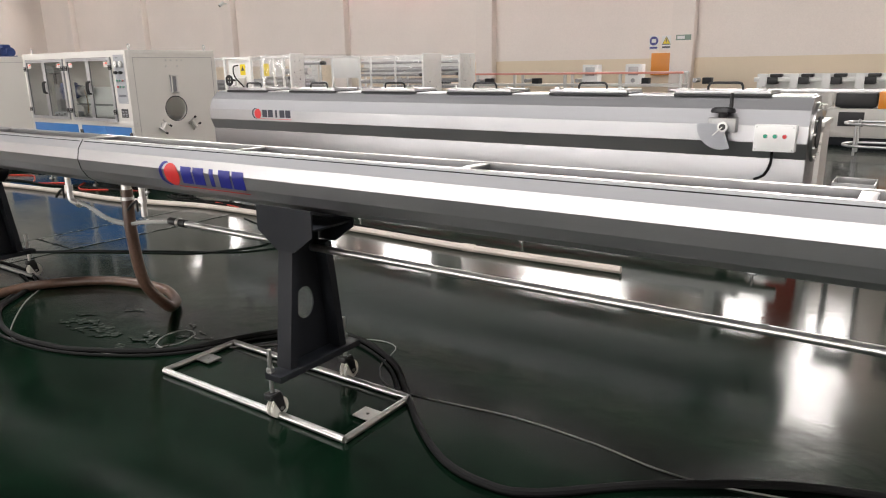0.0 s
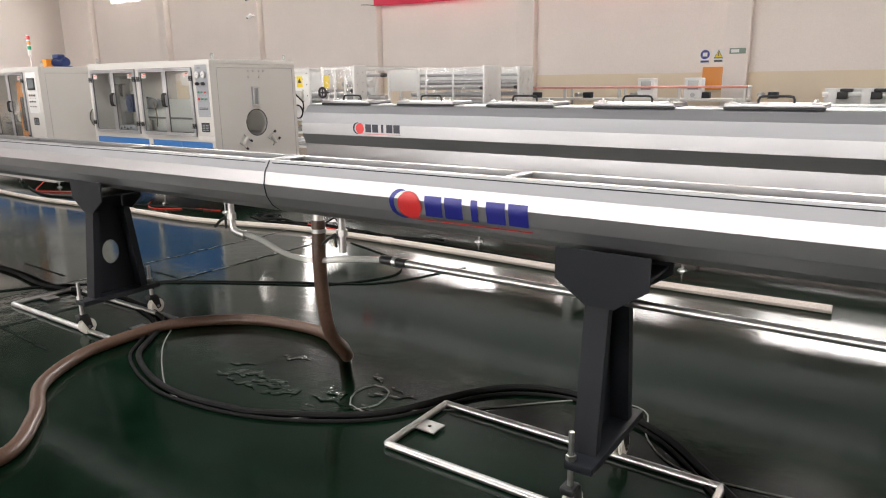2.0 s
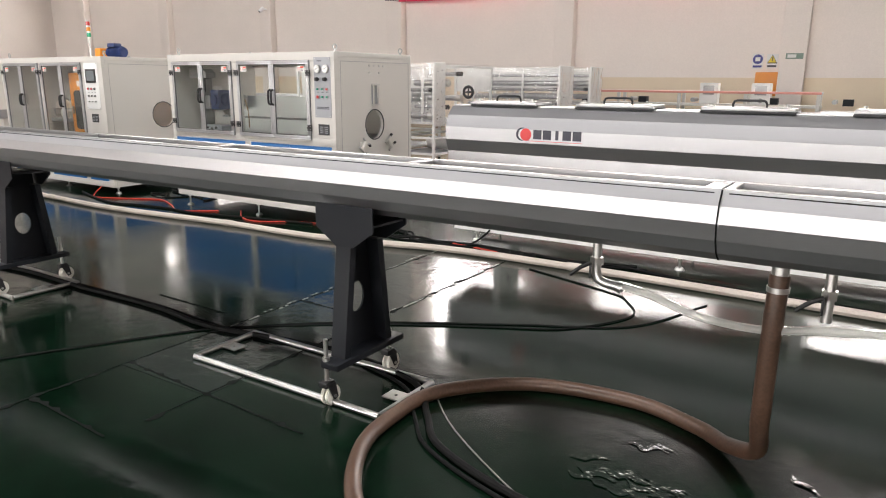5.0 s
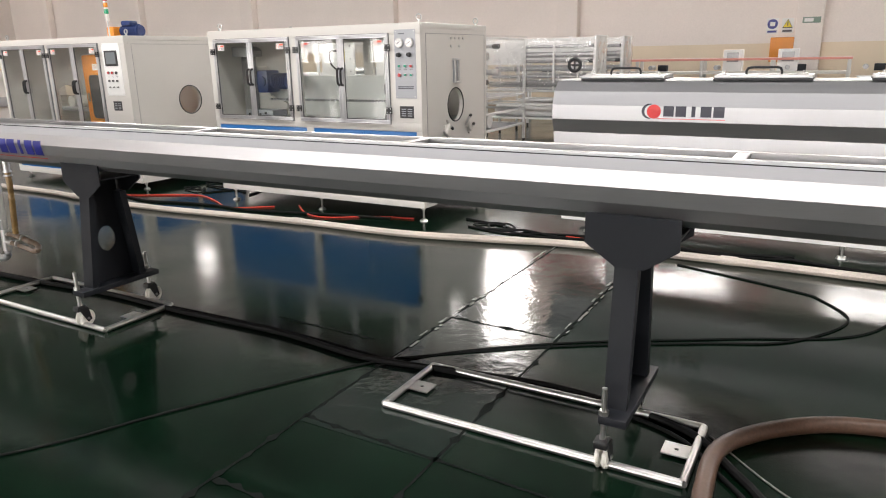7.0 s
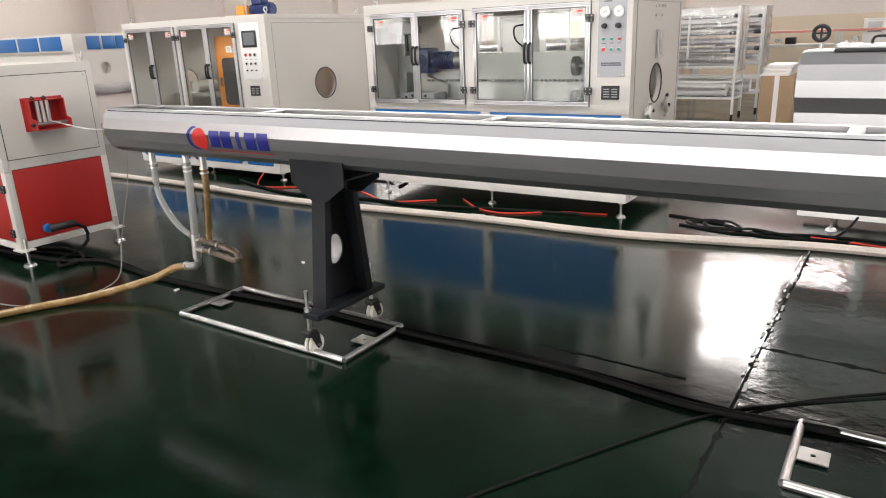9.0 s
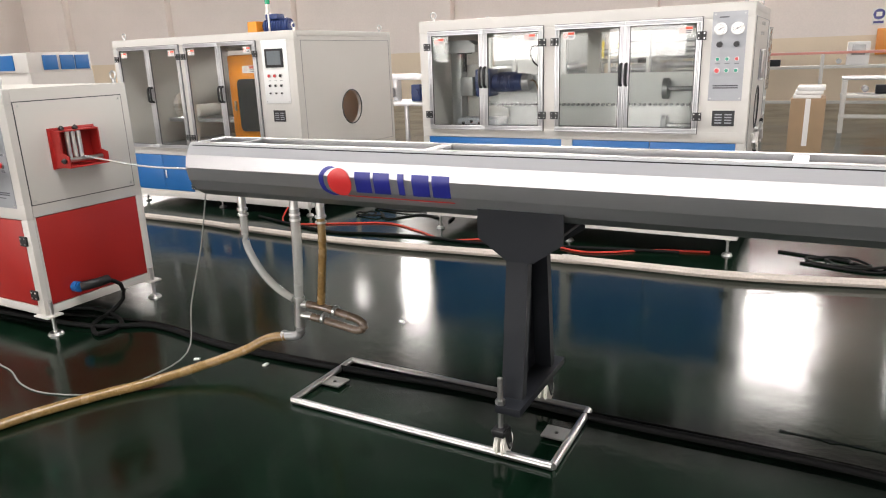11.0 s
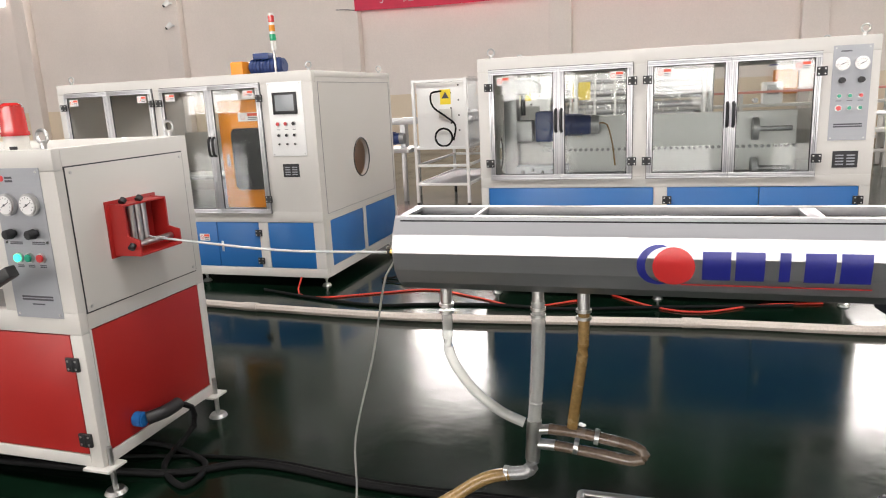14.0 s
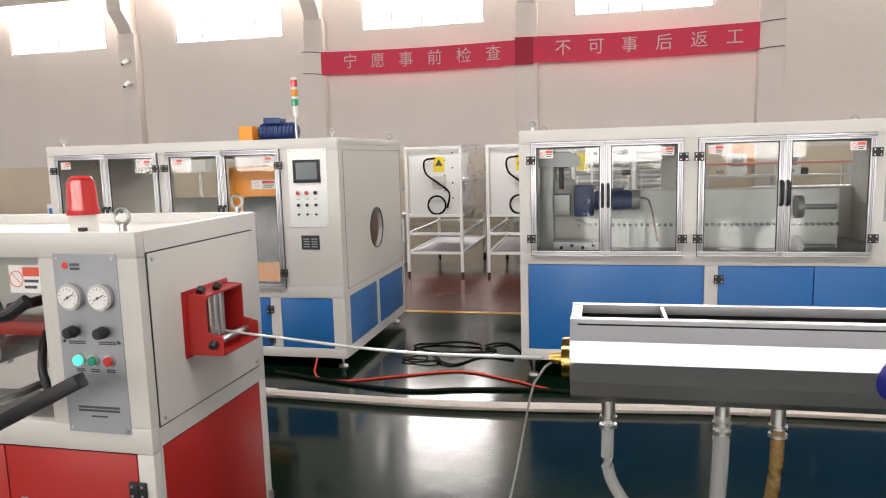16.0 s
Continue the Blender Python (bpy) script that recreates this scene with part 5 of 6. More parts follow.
part("lever_pivot", C((-11.85, 1.76, 0.865), (-11.85, 2.24, 0.865), 0.014, seg=12), PIPE, rm)
# red guide box on the side
gb = part("guide_box", B(rx1 + 0.0055, rx1 + 0.012, 2.11, 2.40, 0.935, 1.165, 0.002), RED, rm, "red sheet steel roller guide box")
for y in (2.13, 2.37):
    out = [(rx1 + 0.0125, 0.945), (rx1 + 0.14, 0.945), (rx1 + 0.14, 1.01), (rx1 + 0.085, 1.025), (rx1 + 0.085, 1.15), (rx1 + 0.0125, 1.155)]
    part("cheek", prism(out, "y", y - 0.004, y + 0.004), RED, gb)
part("box_floor", B(rx1 + 0.0125, rx1 + 0.14, 2.1345, 2.3655, 0.945, 0.952, 0), RED, gb)
part("box_top", B(rx1 + 0.0125, rx1 + 0.085, 2.1345, 2.3655, 1.143, 1.15, 0), RED, gb)
for k in range(3):
    part("guide_roller", C((rx1 + 0.06, 2.19 + 0.035 * k, 0.99), (rx1 + 0.06, 2.19 + 0.035 * k, 1.142), 0.013, seg=16), PIPE, gb, "polished steel guide roller")
part("cross_roller", C((rx1 + 0.10, 2.14, 0.985), (rx1 + 0.10, 2.36, 0.985), 0.013, seg=16), PIPE, gb, "polished steel guide roller")
for p in ((rx1 + 0.11, 2.12, 0.985), (rx1 + 0.04, 2.18, 1.16), (rx1 + 0.06, 2.25, 1.16)):
    part("knob", C((p[0], p[1] - 0.012, p[2] - 0.006), (p[0], p[1] + 0.004, p[2] + 0.006), 0.014, seg=14), BLACK, gb, "black clamping knob")
for x in (rx1 - 0.03, rx0 + 0.08):
    for y in (ry0 + 0.03, ry1 - 0.03):
        part("foot_plate", B(x - 0.06, x + 0.07, y - 0.05, y + 0.05, rz0 - 0.012, rz0 - 0.0005, 0.003), CREAM, rm)
        bm = C((x + 0.04, y, 0), (x + 0.04, y, 0.016), 0.045, 0.035, 20)
        C((x + 0.04, y, 0.016), (x + 0.04, y, 0.20), 0.011, seg=12, bm=bm)
        part("levelling_foot", bm, PIPE, rm, "steel levelling foot")
pl = part("power_plug", C((rx1 - 0.001, 2.11, 0.24), (rx1 + 0.05, 2.11, 0.24), 0.032, seg=20, bevel=0.006), BLUE, rm, "blue industrial power plug")
part("plug_body", T([(rx1 + 0.05, 2.12, 0.24), (rx1 + 0.10, 2.18, 0.25), (rx1 + 0.10, 2.26, 0.25)], 0.028, 12), BLACK, pl)
part("plug_cable", T([(rx1 + 0.10, 2.25, 0.25), (rx1 + 0.11, 2.33, 0.20), (rx1 + 0.10, 2.34, 0.10), (rx1 + 0.04, 2.28, 0.02), (rx1 + 0.1, 2.12, 0.014), (rx1 + 0.28, 2.02, 0.014), (rx1 + 0.25, 2.2, 0.014), (rx1 - 0.1, 2.3, 0.014), (rx1 - 0.4, 2.2, 0.014)], 0.013, 10), RUBBER, pl, "black power lead")
eyebolt(rm, rx1 - 0.06, ry0 + 0.03, rz1), eyebolt(rm, rx1 - 0.06, ry1 - 0.03, rz1)
bc = thing("warning_beacon", (-11.59, 1.985, rz1), "red rotating warning beacon with a white base", "beacon")
x, y = -11.615, 1.985
part("base", C((x, y, rz1 - 0.036), (x, y, rz1 + 0.05), 0.043, seg=28, bevel=0.004), NYLON, bc)
lens = C((x, y, rz1 + 0.0505), (x, y, rz1 + 0.16), 0.047, 0.042, 36, bevel=0.006)
part("lens", lens, REDLENS, bc, "ribbed red lens")
part("lens_cap", C((x, y, rz1 + 0.1605), (x, y, rz1 + 0.172), 0.041, 0.026, 32, bevel=0.003), REDLENS, bc)
part("collar", C((x, y, rz1 + 0.0505), (x, y, rz1 + 0.066), 0.05, seg=32), REDLENS, bc)
part("tag", B(x + 0.015, x + 0.04, y - 0.05, y - 0.035, rz1, rz1 + 0.012, 0.002), BLACK, bc)
# the extruded tube between puller and trough
solid("extruded_tube", T([(rx1 + 0.02, 2.27, 1.0), (rx1 + 0.3, 2.22, 0.99), (-10.6, 2.12, 0.985), (-10.166, trough_y(-10.1), 1.0)], 0.0048, 10, 0.05), TUBE, "thin clear plastic tube drawn from trough to puller", "plastic tube")


# ---- vacuum tank behind the trough ----
KR, KZ, KX0, KX1, KY = 0.295, 1.01, -6.93, -0.635, 5.49
tk = thing("vacuum_tank", ((KX0 + KX1) / 2, KY, 0), "long faceted stainless vacuum tank with lids and control box", "tank")
near = section(KR, KZ, 2, -4, 16, 0.5)
full = near + [(-y, z) for y, z in near[::-1]]
part("shell", prism([(KY + y, z) for y, z in full], "x", KX0, KX1), STEEL, tk, "", 8)
top = KZ + KR * math.sin(math.pi * 2.5 / 8)
part("deck_rim", B(KX0 + 0.02, KX1 - 0.02, KY - 0.155, KY + 0.155, top, top + 0.012, 0.003), ALU, tk)
for k in range(6):
    a = -6.72 + k * 1.03
    w = 0.66
    ld = part("lid", B(a, a + w, KY - 0.175, KY + 0.175, top + 0.02, top + 0.045, 0.004), STEEL, tk, "steel inspection lid with black seal")
    part("lid_seal", B(a - 0.006, a + w + 0.006, KY - 0.18, KY + 0.18, top + 0.0005, top + 0.0195, 0.003), BLACK, ld, "black rubber lid seal")
    part("lid_handle", T([(a + w / 2 - 0.12, KY - 0.06, top + 0.04), (a + w / 2 - 0.11, KY - 0.06, top + 0.09), (a + w / 2, KY - 0.06, top + 0.095), (a + w / 2 + 0.11, KY - 0.06, top + 0.09), (a + w / 2 + 0.12, KY - 0.06, top + 0.04)], 0.009, 8, 0.02), BLACK, ld, "black bow handle")
    for s in (0.06, w - 0.06):
        bm = C((a + s, KY - 0.13, top + 0.045), (a + s, KY - 0.13, top + 0.075), 0.012, seg=10)
        B(a + s - 0.03, a + s + 0.03, KY - 0.16, KY - 0.09, top + 0.045, top + 0.058, 0.003, bm)
        part("lid_clamp", bm, PIPE, ld)
brand_mark(tk, -6.19, 0.62, skin_y(KR, KZ, lambda u: KY, 0.5), [KZ + KR * math.sin(math.pi / 8 * (k + 0.5)) for k in (-2, -1, 0, 1)], 1.03, 0.115, LOGOBLACK)
# gauge wheel at the inlet end
bm = ring((-6.83, KY - 0.05, 1.38), "y", 0.05, 0.014, 28)
C((-6.88, KY - 0.05, 1.38), (-6.78, KY - 0.05, 1.38), 0.007, seg=8, bm=bm), C((-6.83, KY - 0.05, 1.33), (-6.83, KY - 0.05, 1.43), 0.007, seg=8, bm=bm)
C((-6.83, KY - 0.06, 1.38), (-6.83, KY + 0.05, 1.38), 0.012, seg=10, bm=bm)
part("hand_wheel", bm, BLACK, tk, "black adjusting hand wheel")
part("wheel_post", C((-6.83, KY + 0.04, top), (-6.83, KY + 0.04, 1.39), 0.012, seg=10), PIPE, tk)
# dial gearbox, hand wheel and control box at the outlet end
yb0 = KY - KR
gbx = part("dial_gearbox", B(-1.27, -1.08, yb0 - 0.075, yb0 + 0.02, 1.02, 1.12, 0.012), GREYMETAL, tk, "cast metal gearbox with degree dial")
n = 26
fan = [(-1.20 + 0.03, 1.08)] + [(-1.17 + 0.17 * math.cos(t), 1.07 + 0.17 * math.sin(t)) for t in np.linspace(math.pi * 0.98, math.pi * 1.62, n)]
part("dial_plate", prism(fan, "y", yb0 - 0.085, yb0 - 0.079), PLATE, gbx, "grey degree sector plate")
part("dial_hub", C((-1.16, yb0 - 0.11, 1.06), (-1.16, yb0 - 0.085, 1.06), 0.035, seg=24, bevel=0.004), PIPE, gbx)
part("hub_core", C((-1.16, yb0 - 0.115, 1.06), (-1.16, yb0 - 0.1105, 1.06), 0.022, seg=20), BLACK, gbx)
part("pointer", C((-1.16, yb0 - 0.117, 1.06), (-1.22, yb0 - 0.117, 1.0), 0.004, seg=6), PIPE, gbx)
bm = C((-1.18, yb0 - 0.03, 1.155), (-1.18, yb0 - 0.03, 1.19), 0.09, 0.07, 28, bevel=0.008)
C((-1.18, yb0 - 0.03, 1.12), (-1.18, yb0 - 0.03, 1.16), 0.03, seg=16, bm=bm)
part("hand_wheel", bm, BLACK, gbx, "black hand wheel")
part("crank_grip", C((-1.13, yb0 - 0.03, 1.19), (-1.13, yb0 - 0.03, 1.29), 0.014, 0.011, 14, bevel=0.003), BLACK, gbx)
cb = part("control_box", B(-0.96, -0.70, yb0 - 0.06, yb0 + 0.03, 0.90, 1.08, 0.004), WHITE, tk, "white control box with three push buttons")
for k, x in enumerate((-0.885, -0.825, -0.765)):
    button(cb, x, yb0 - 0.06, 1.005, (KEYGREEN, KEYGREEN, KEYRED)[k], 0.013)
screws(cb, -0.96, -0.70, yb0 - 0.06, 0.90, 1.08)
part("box_lead", T([(-0.84, yb0 - 0.03, 0.90), (-0.84, yb0 - 0.04, 0.82), (-0.88, yb0 - 0.01, 0.73), (-0.95, yb0 + 0.05, 0.69)], 0.010, 8), RUBBER, cb)
# round end flange and door
bm = C((KX1, KY, KZ), (KX1 + 0.02, KY, KZ), 0.21, seg=36, bevel=0.004)
for k in range(12):
    t = k * math.pi / 6
    C((KX1 + 0.02, KY + 0.185 * math.cos(t), KZ + 0.185 * math.sin(t)), (KX1 + 0.034, KY + 0.185 * math.cos(t), KZ + 0.185 * math.sin(t)), 0.012, seg=6, bm=bm)
part("end_flange", bm, PIPE, tk, "round bolted end flange")
part("flange_port", C((KX1 + 0.02, KY, KZ), (KX1 + 0.03, KY, KZ), 0.11, seg=30), DARKIN, tk)
part("skirt", B(KX0 + 0.004, KX1 - 0.004, KY - 0.2475, KY + 0.2475, 0.62, 0.842, 0.003), STEEL, tk, "flat stainless skirt below the faceted shell")
for x in (-6.4, -3.8, -1.2):
    part("frame_leg", B(x - 0.04, x + 0.04, KY - 0.2, KY + 0.2, 0.16, 0.6195, 0.004), WHITE, tk)
for s in (-1, 1):
    part("base_rail", B(KX0 + 0.1, KX1 - 0.1, KY + s * 0.24 - 0.04, KY + s * 0.24 + 0.04, 0.10, 0.18, 0.005), WHITE, tk)
    for x in (-6.6, -4.7, -2.8, -0.9):
        adjust_foot(tk, x, KY + s * 0.24, 0.10)
part("drip_tray", B(-6.0, -1.0, KY - 0.19, KY + 0.19, 0.185, 0.26, 0.005), STEEL, tk, "steel drip tray")
# parts right of the tank: red tool cart, cartons, steel trays
tc2 = thing("tool_cart", (-0.82, 6.5, 0), "red painted tool cart with a pale top", "cart")
part("cart_body", B(-0.98, -0.74, 6.35, 6.85, 0.06, 0.98, 0.012), RED, tc2)
part("cart_top", B(-1.0, -0.66, 6.33, 6.87, 0.9805, 1.02, 0.006), CREAM, tc2)
part("cart_side", B(-0.739, -0.672, 6.36, 6.84, 0.08, 0.975, 0.004), CREAM, tc2)
for x in (-0.93, -0.72):
    for y in (6.4, 6.8):
        part("castor", C((x - 0.012, y, 0.03), (x + 0.012, y, 0.03), 0.03, seg=16), BLACK, tc2)
for k in range(3):
    bm = B(-0.25, 0.25, -0.16, 0.16, 0, 0.03, 0.004)
    bmesh.ops.transform(bm, matrix=pose(-0.75 + 0.05 * k, 8.2, 0.008 + 0.031 * k, 0, 0, 20 * k - 15), verts=bm.verts)
    solid("flat_carton", bm, KRAFT, "flattened brown cardboard carton on the floor", "carton", "", "flattened cartons")
for x in (-0.35, 0.05):
    t2 = thing("steel_tray", (x, 5.55, 0), "shallow grey steel tray standing on a low stool", "tray", "steel trays")
    bm = B(x - 0.13, x + 0.13, 5.4, 5.7, 0.62, 0.626, 0.001)
    for a in ((x - 0.13, x - 0.124, 5.4, 5.7), (x + 0.124, x + 0.13, 5.4, 5.7), (x - 0.124, x + 0.124, 5.4, 5.406), (x - 0.124, x + 0.124, 5.694, 5.7)):
        B(a[0], a[1], a[2], a[3], 0.6262, 0.68, 0.001, bm)
    part("tray", bm, GREYMETAL, t2)
    for dx in (-0.1, 0.1):
        for y in (5.43, 5.67):
            part("leg", C((x + dx, y, 0), (x + dx, y, 0.62), 0.012, seg=10), GREYMETAL, t2)


bx = thing("carton_box", (-7.72, 10.1, 0), "tall brown cardboard carton topped with white packets", "carton")
part("carton", B(-7.92, -7.52, 9.8, 10.4, 0.0, 0.80, 0.006), KRAFT, bx)
part("tape", B(-7.75, -7.69, 9.797, 9.7995, 0.2, 0.80, 0), PAPER, bx)
for k in range(3):
    part("packet", B(-7.9 + 0.02 * k, -7.58 + 0.02 * k, 9.84, 10.35, 0.8005 + 0.05 * k, 0.848 + 0.05 * k, 0.012), PAPER, bx, "white wrapped packet")


# ---- wrapped racks behind ----
random.seed(3)


def rack(x0, w, y0, d, label, plates=True):
    rk = thing("machine_rack", (x0 + w / 2, y0 + d / 2, 0), label, "machine rack", "wrapped machine racks")
    h, deck = 1.74, 0.80
    for x in (x0, x0 + w - 0.04):
        for y in (y0, y0 + d - 0.04):
            part("post", B(x, x + 0.04, y, y + 0.04, 0.06, h, 0.003), WHITE, rk)
            part("foot", C((x + 0.02, y + 0.02, 0), (x + 0.02, y + 0.02, 0.06), 0.022, seg=12), BLACK, rk)
    for z in (0.30, 0.56, deck, h - 0.04):
        for y in (y0 + 0.001, y0 + d - 0.041):
            part("rail", B(x0 + 0.04, x0 + w - 0.04, y, y + 0.038, z, z + 0.035, 0.003), WHITE, rk)
        for x in (x0 + 0.001, x0 + w - 0.039):
            part("rail", B(x, x + 0.038, y0 + 0.04, y0 + d - 0.041, z, z + 0.035, 0.003), WHITE, rk)
    part("shelf", B(x0 + 0.042, x0 + w - 0.042, y0 + 0.042, y0 + d - 0.042, 0.30, 0.32, 0), PLATE, rk)
    part("deck", B(x0 + 0.042, x0 + w - 0.042, y0 + 0.042, y0 + d - 0.042, deck, deck + 0.02, 0), PLATE, rk)
    for y in (y0 + 0.09, y0 + d - 0.07) if plates else ():
        pl2 = part("mounting_plate", B(x0 + 0.045, x0 + w - 0.045, y, y + 0.012, deck + 0.03, h - 0.05, 0.002), WHITE, rk, "white drilled mounting plate")
        bm = bmesh.new()
        for k in range(8):
            px, pz = x0 + w * (0.68 + 0.14 * (k % 2)), deck + 0.15 + 0.1 * k
            C((px, y - 0.002, pz), (px, y, pz), 0.012, seg=10, bm=bm)
        part("bolt_hole", bm, BLACK, pl2)
    if plates:
        yl = part("warning_label", B(x0 + w * 0.49, x0 + w * 0.68, y0 + 0.086, y0 + 0.0885, 1.40, 1.60, 0), YELLOW, rk, "yellow electrical warning label")
        part("triangle", prism([(x0 + w * 0.52, 1.48), (x0 + w * 0.65, 1.48), (x0 + w * 0.585, 1.57)], "y", y0 + 0.0845, y0 + 0.0858), INK, yl)
        part("junction_box", B(x0 + w * 0.48, x0 + w * 0.7, y0 + 0.02, y0 + 0.0845, 1.22, 1.34, 0.006), CREAM, rk, "small grey junction box")
        part("lead", T([(x0 + w * 0.55, y0, 1.58), (x0 + w * 0.36, y0 + 0.01, 1.55), (x0 + w * 0.38, y0 + 0.01, 1.38), (x0 + w * 0.62, y0 - 0.01, 1.24), (x0 + w * 0.78, y0, 1.12), (x0 + w * 0.74, y0, 0.92)], 0.013, 8), RUBBER, rk, "black wiring lead")
        part("lead_coil", ring((x0 + w * 0.55, y0 + 0.03, 0.96), "y", 0.12, 0.014), RUBBER, rk, "coiled black lead")
    if not plates:
        part("back_sheet", B(x0 + 0.045, x0 + w - 0.045, y0 + d - 0.03, y0 + d - 0.022, deck + 0.5, h - 0.05, 0.002), WHITE, rk)
        part("warning_label", B(x0 + 0.06, x0 + 0.2, y0 - 0.004, y0 - 0.001, 1.38, 1.6, 0), YELLOW, rk, "yellow electrical warning label")
        for k, (z, rr) in enumerate(((0.93, 0.05), (1.06, 0.03), (1.20, 0.045), (1.34, 0.028), (1.45, 0.05), (1.60, 0.03))):
            yr = y0 + 0.10 + d * 0.22 * (k % 3)
            ro = part("roller", C((x0 + 0.05, yr, z), (x0 + w - 0.06, yr, z), rr, seg=18), STEEL if k % 3 else GREYMETAL, rk, "long steel roller")
            part("journal", C((x0 + w - 0.16, yr, z), (x0 + w - 0.055, yr, z), rr * 1.25, seg=16), DARK if k % 2 else PIPE, ro, "bearing housing")
        for u in (0.30, 0.62):
            part("divider", B(x0 + w * u, x0 + w * u + 0.03, y0 + 0.06, y0 + 0.1, deck + 0.02, h - 0.04, 0.002), WHITE, rk)
        ye = d if d < 1 else 0.32
        ep = part("end_plate", B(x0 + w - 0.018, x0 + w + 0.004, y0 - 0.004, y0 + ye + 0.004, deck - 0.03, h + 0.03, 0.003), WHITE, rk, "white drilled end plate")
        bm = bmesh.new()
        for yy, zz in ((0.25, 0.1), (0.25, 0.16), (0.6, 0.12), (0.7, 0.30), (0.3, 0.42), (0.36, 0.42), (0.66, 0.55), (0.25, 0.68), (0.7, 0.72), (0.32, 0.88), (0.68, 0.9)):
            C((x0 + w + 0.002, y0 + ye * yy, deck + (h - deck) * zz), (x0 + w + 0.006, y0 + ye * yy, deck + (h - deck) * zz), 0.011, seg=10, bm=bm)
        part("bolt_hole", bm, BLACK, ep)
        rl = bmesh.new()
        n, m2 = 26, 14
        rings = []
        for i in range(n + 1):
            xx = x0 + 0.12 + (w - 0.3) * i / n
            rings.append([rl.verts.new((xx, y0 + d * 0.45 + rr2 * math.cos(2 * math.pi * k / m2), 0.435 + rr2 * math.sin(2 * math.pi * k / m2))) for k in range(m2) for rr2 in [0.10 + random.random() * 0.014]])
        for p, q in zip(rings, rings[1:]):
            for k in range(m2):
                rl.faces.new((p[k], p[(k + 1) % m2], q[(k + 1) % m2], q[k]))
        rl.faces.new(rings[0]), rl.faces.new(rings[-1][::-1])
        part("wrapped_roll", rl, PAPER, rk, "long roll bundled in white film")
        front = bmesh.new()
        nx, nz = 40, 14
        g2 = [[front.verts.new((x0 + w * i / nx, y0 - 0.012 - random.random() * 0.03, deck - 0.02 + (h - deck + 0.04) * j / nz)) for j in range(nz + 1)] for i in range(nx + 1)]
        for i in range(nx):
            for j in range(nz):
                front.faces.new((g2[i][j], g2[i + 1][j], g2[i + 1][j + 1], g2[i][j + 1]))
        part("plastic_wrap", front, FILM, rk, "wrinkled clear plastic wrap")
    for k in range(4 if plates else 0):
        part("roller", C((x0 + w * (0.2 + 0.2 * k), y0 + 0.1, 1.15 + 0.1 * (k % 2)), (x0 + w * (0.2 + 0.2 * k), y0 + d - 0.1, 1.15 + 0.1 * (k % 2)), 0.05, seg=16), STEEL, rk, "long steel roller")
    bm = bmesh.new()
    ny, nz = 16, 12
    grid = [[bm.verts.new((x0 + w + 0.006 + random.random() * 0.025, y0 + d * i / ny, deck - 0.06 + (h - deck + 0.08) * j / nz)) for j in range(nz + 1)] for i in range(ny + 1)]
    for i in range(ny):
        for j in range(nz):
            bm.faces.new((grid[i][j], grid[i + 1][j], grid[i + 1][j + 1], grid[i][j + 1]))
    part("plastic_wrap", bm, FILM, rk, "wrinkled clear plastic wrap")
    return rk


for k in range(2):
    rack(-12.54 + 1.10 * k, 0.78, 9.0, 1.9, "white steel machine rack half wrapped in clear film")
rack(-10.34, 0.78, 9.0, 1.9, "white steel roller rack half wrapped in clear film", False)
rack(-10.75, 2.13, 11.76, 0.64, "wide white steel roller rack wrapped in clear film", False)
rack(-10.6, 2.15, 12.86, 0.62, "wide white steel roller rack wrapped in clear film", False)


# ---- far machines along the back ----
def long_bench(x0, x1, y, z, label, cover):
    b = thing("conveyor_bench", ((x0 + x1) / 2, y, 0), label, "conveyor")
    part("top_rail", B(x0, x1, y - 0.03, y + 0.03, z - 0.05, z, 0.01), cover, b)
    part("back_rail", B(x0, x1, y + 0.42, y + 0.48, z - 0.05, z, 0.01), ALU, b)
    part("bed", B(x0, x1, y - 0.02, y + 0.47, z - 0.34, z - 0.28, 0.006), CREAM, b)
    part("lower_rail", B(x0, x1, y - 0.03, y + 0.03, 0.25, 0.31, 0.006), CREAM, b)
    n = int((x1 - x0) / 1.3)
    for k in range(n + 1):
        xx = x0 + 0.05 + k * (x1 - x0 - 0.1) / n
        part("leg", B(xx - 0.035, xx + 0.035, y - 0.028, y + 0.028, 0, z - 0.0505, 0.006), CREAM, b)
        part("leg", B(xx - 0.035, xx + 0.035, y + 0.422, y + 0.478, 0, z - 0.0505, 0.006), CREAM, b)
        part("roller", C((xx + 0.3, y + 0.03, z - 0.2), (xx + 0.3, y + 0.42, z - 0.2), 0.05, seg=16), GREYMETAL, b)
        part("guide_block", B(xx + 0.45, xx + 0.65, y + 0.1, y + 0.3, z - 0.28, z - 0.14, 0.01), DARK, b)
    return b


long_bench(-12.0, -4.7, 16.45, 1.30, "long cream conveyor bench with a faded red rail", PINKFILM)
long_bench(-7.3, -2.5, 13.2, 0.92, "low pale conveyor bench with grey rollers", ALU)
long_bench(-4.6, 3.0, 15.2, 0.95, "long pale conveyor bench with grey rollers", ALU)
ml = thing("drive_line", (0, 17.0, 0), "white machine line topped by a row of black motors", "machine")
part("frame_body", B(-3.3, 5.0, 16.95, 17.7, 0.45, 0.9, 0.02), CREAM, ml)
part("shaft", C((-3.3, 17.1, 1.1), (5.0, 17.1, 1.1), 0.05, seg=14), WHITE, ml)
part("backboard", B(-3.3, 5.0, 17.4, 17.5, 0.9, 1.22, 0.01), WHITE, ml)
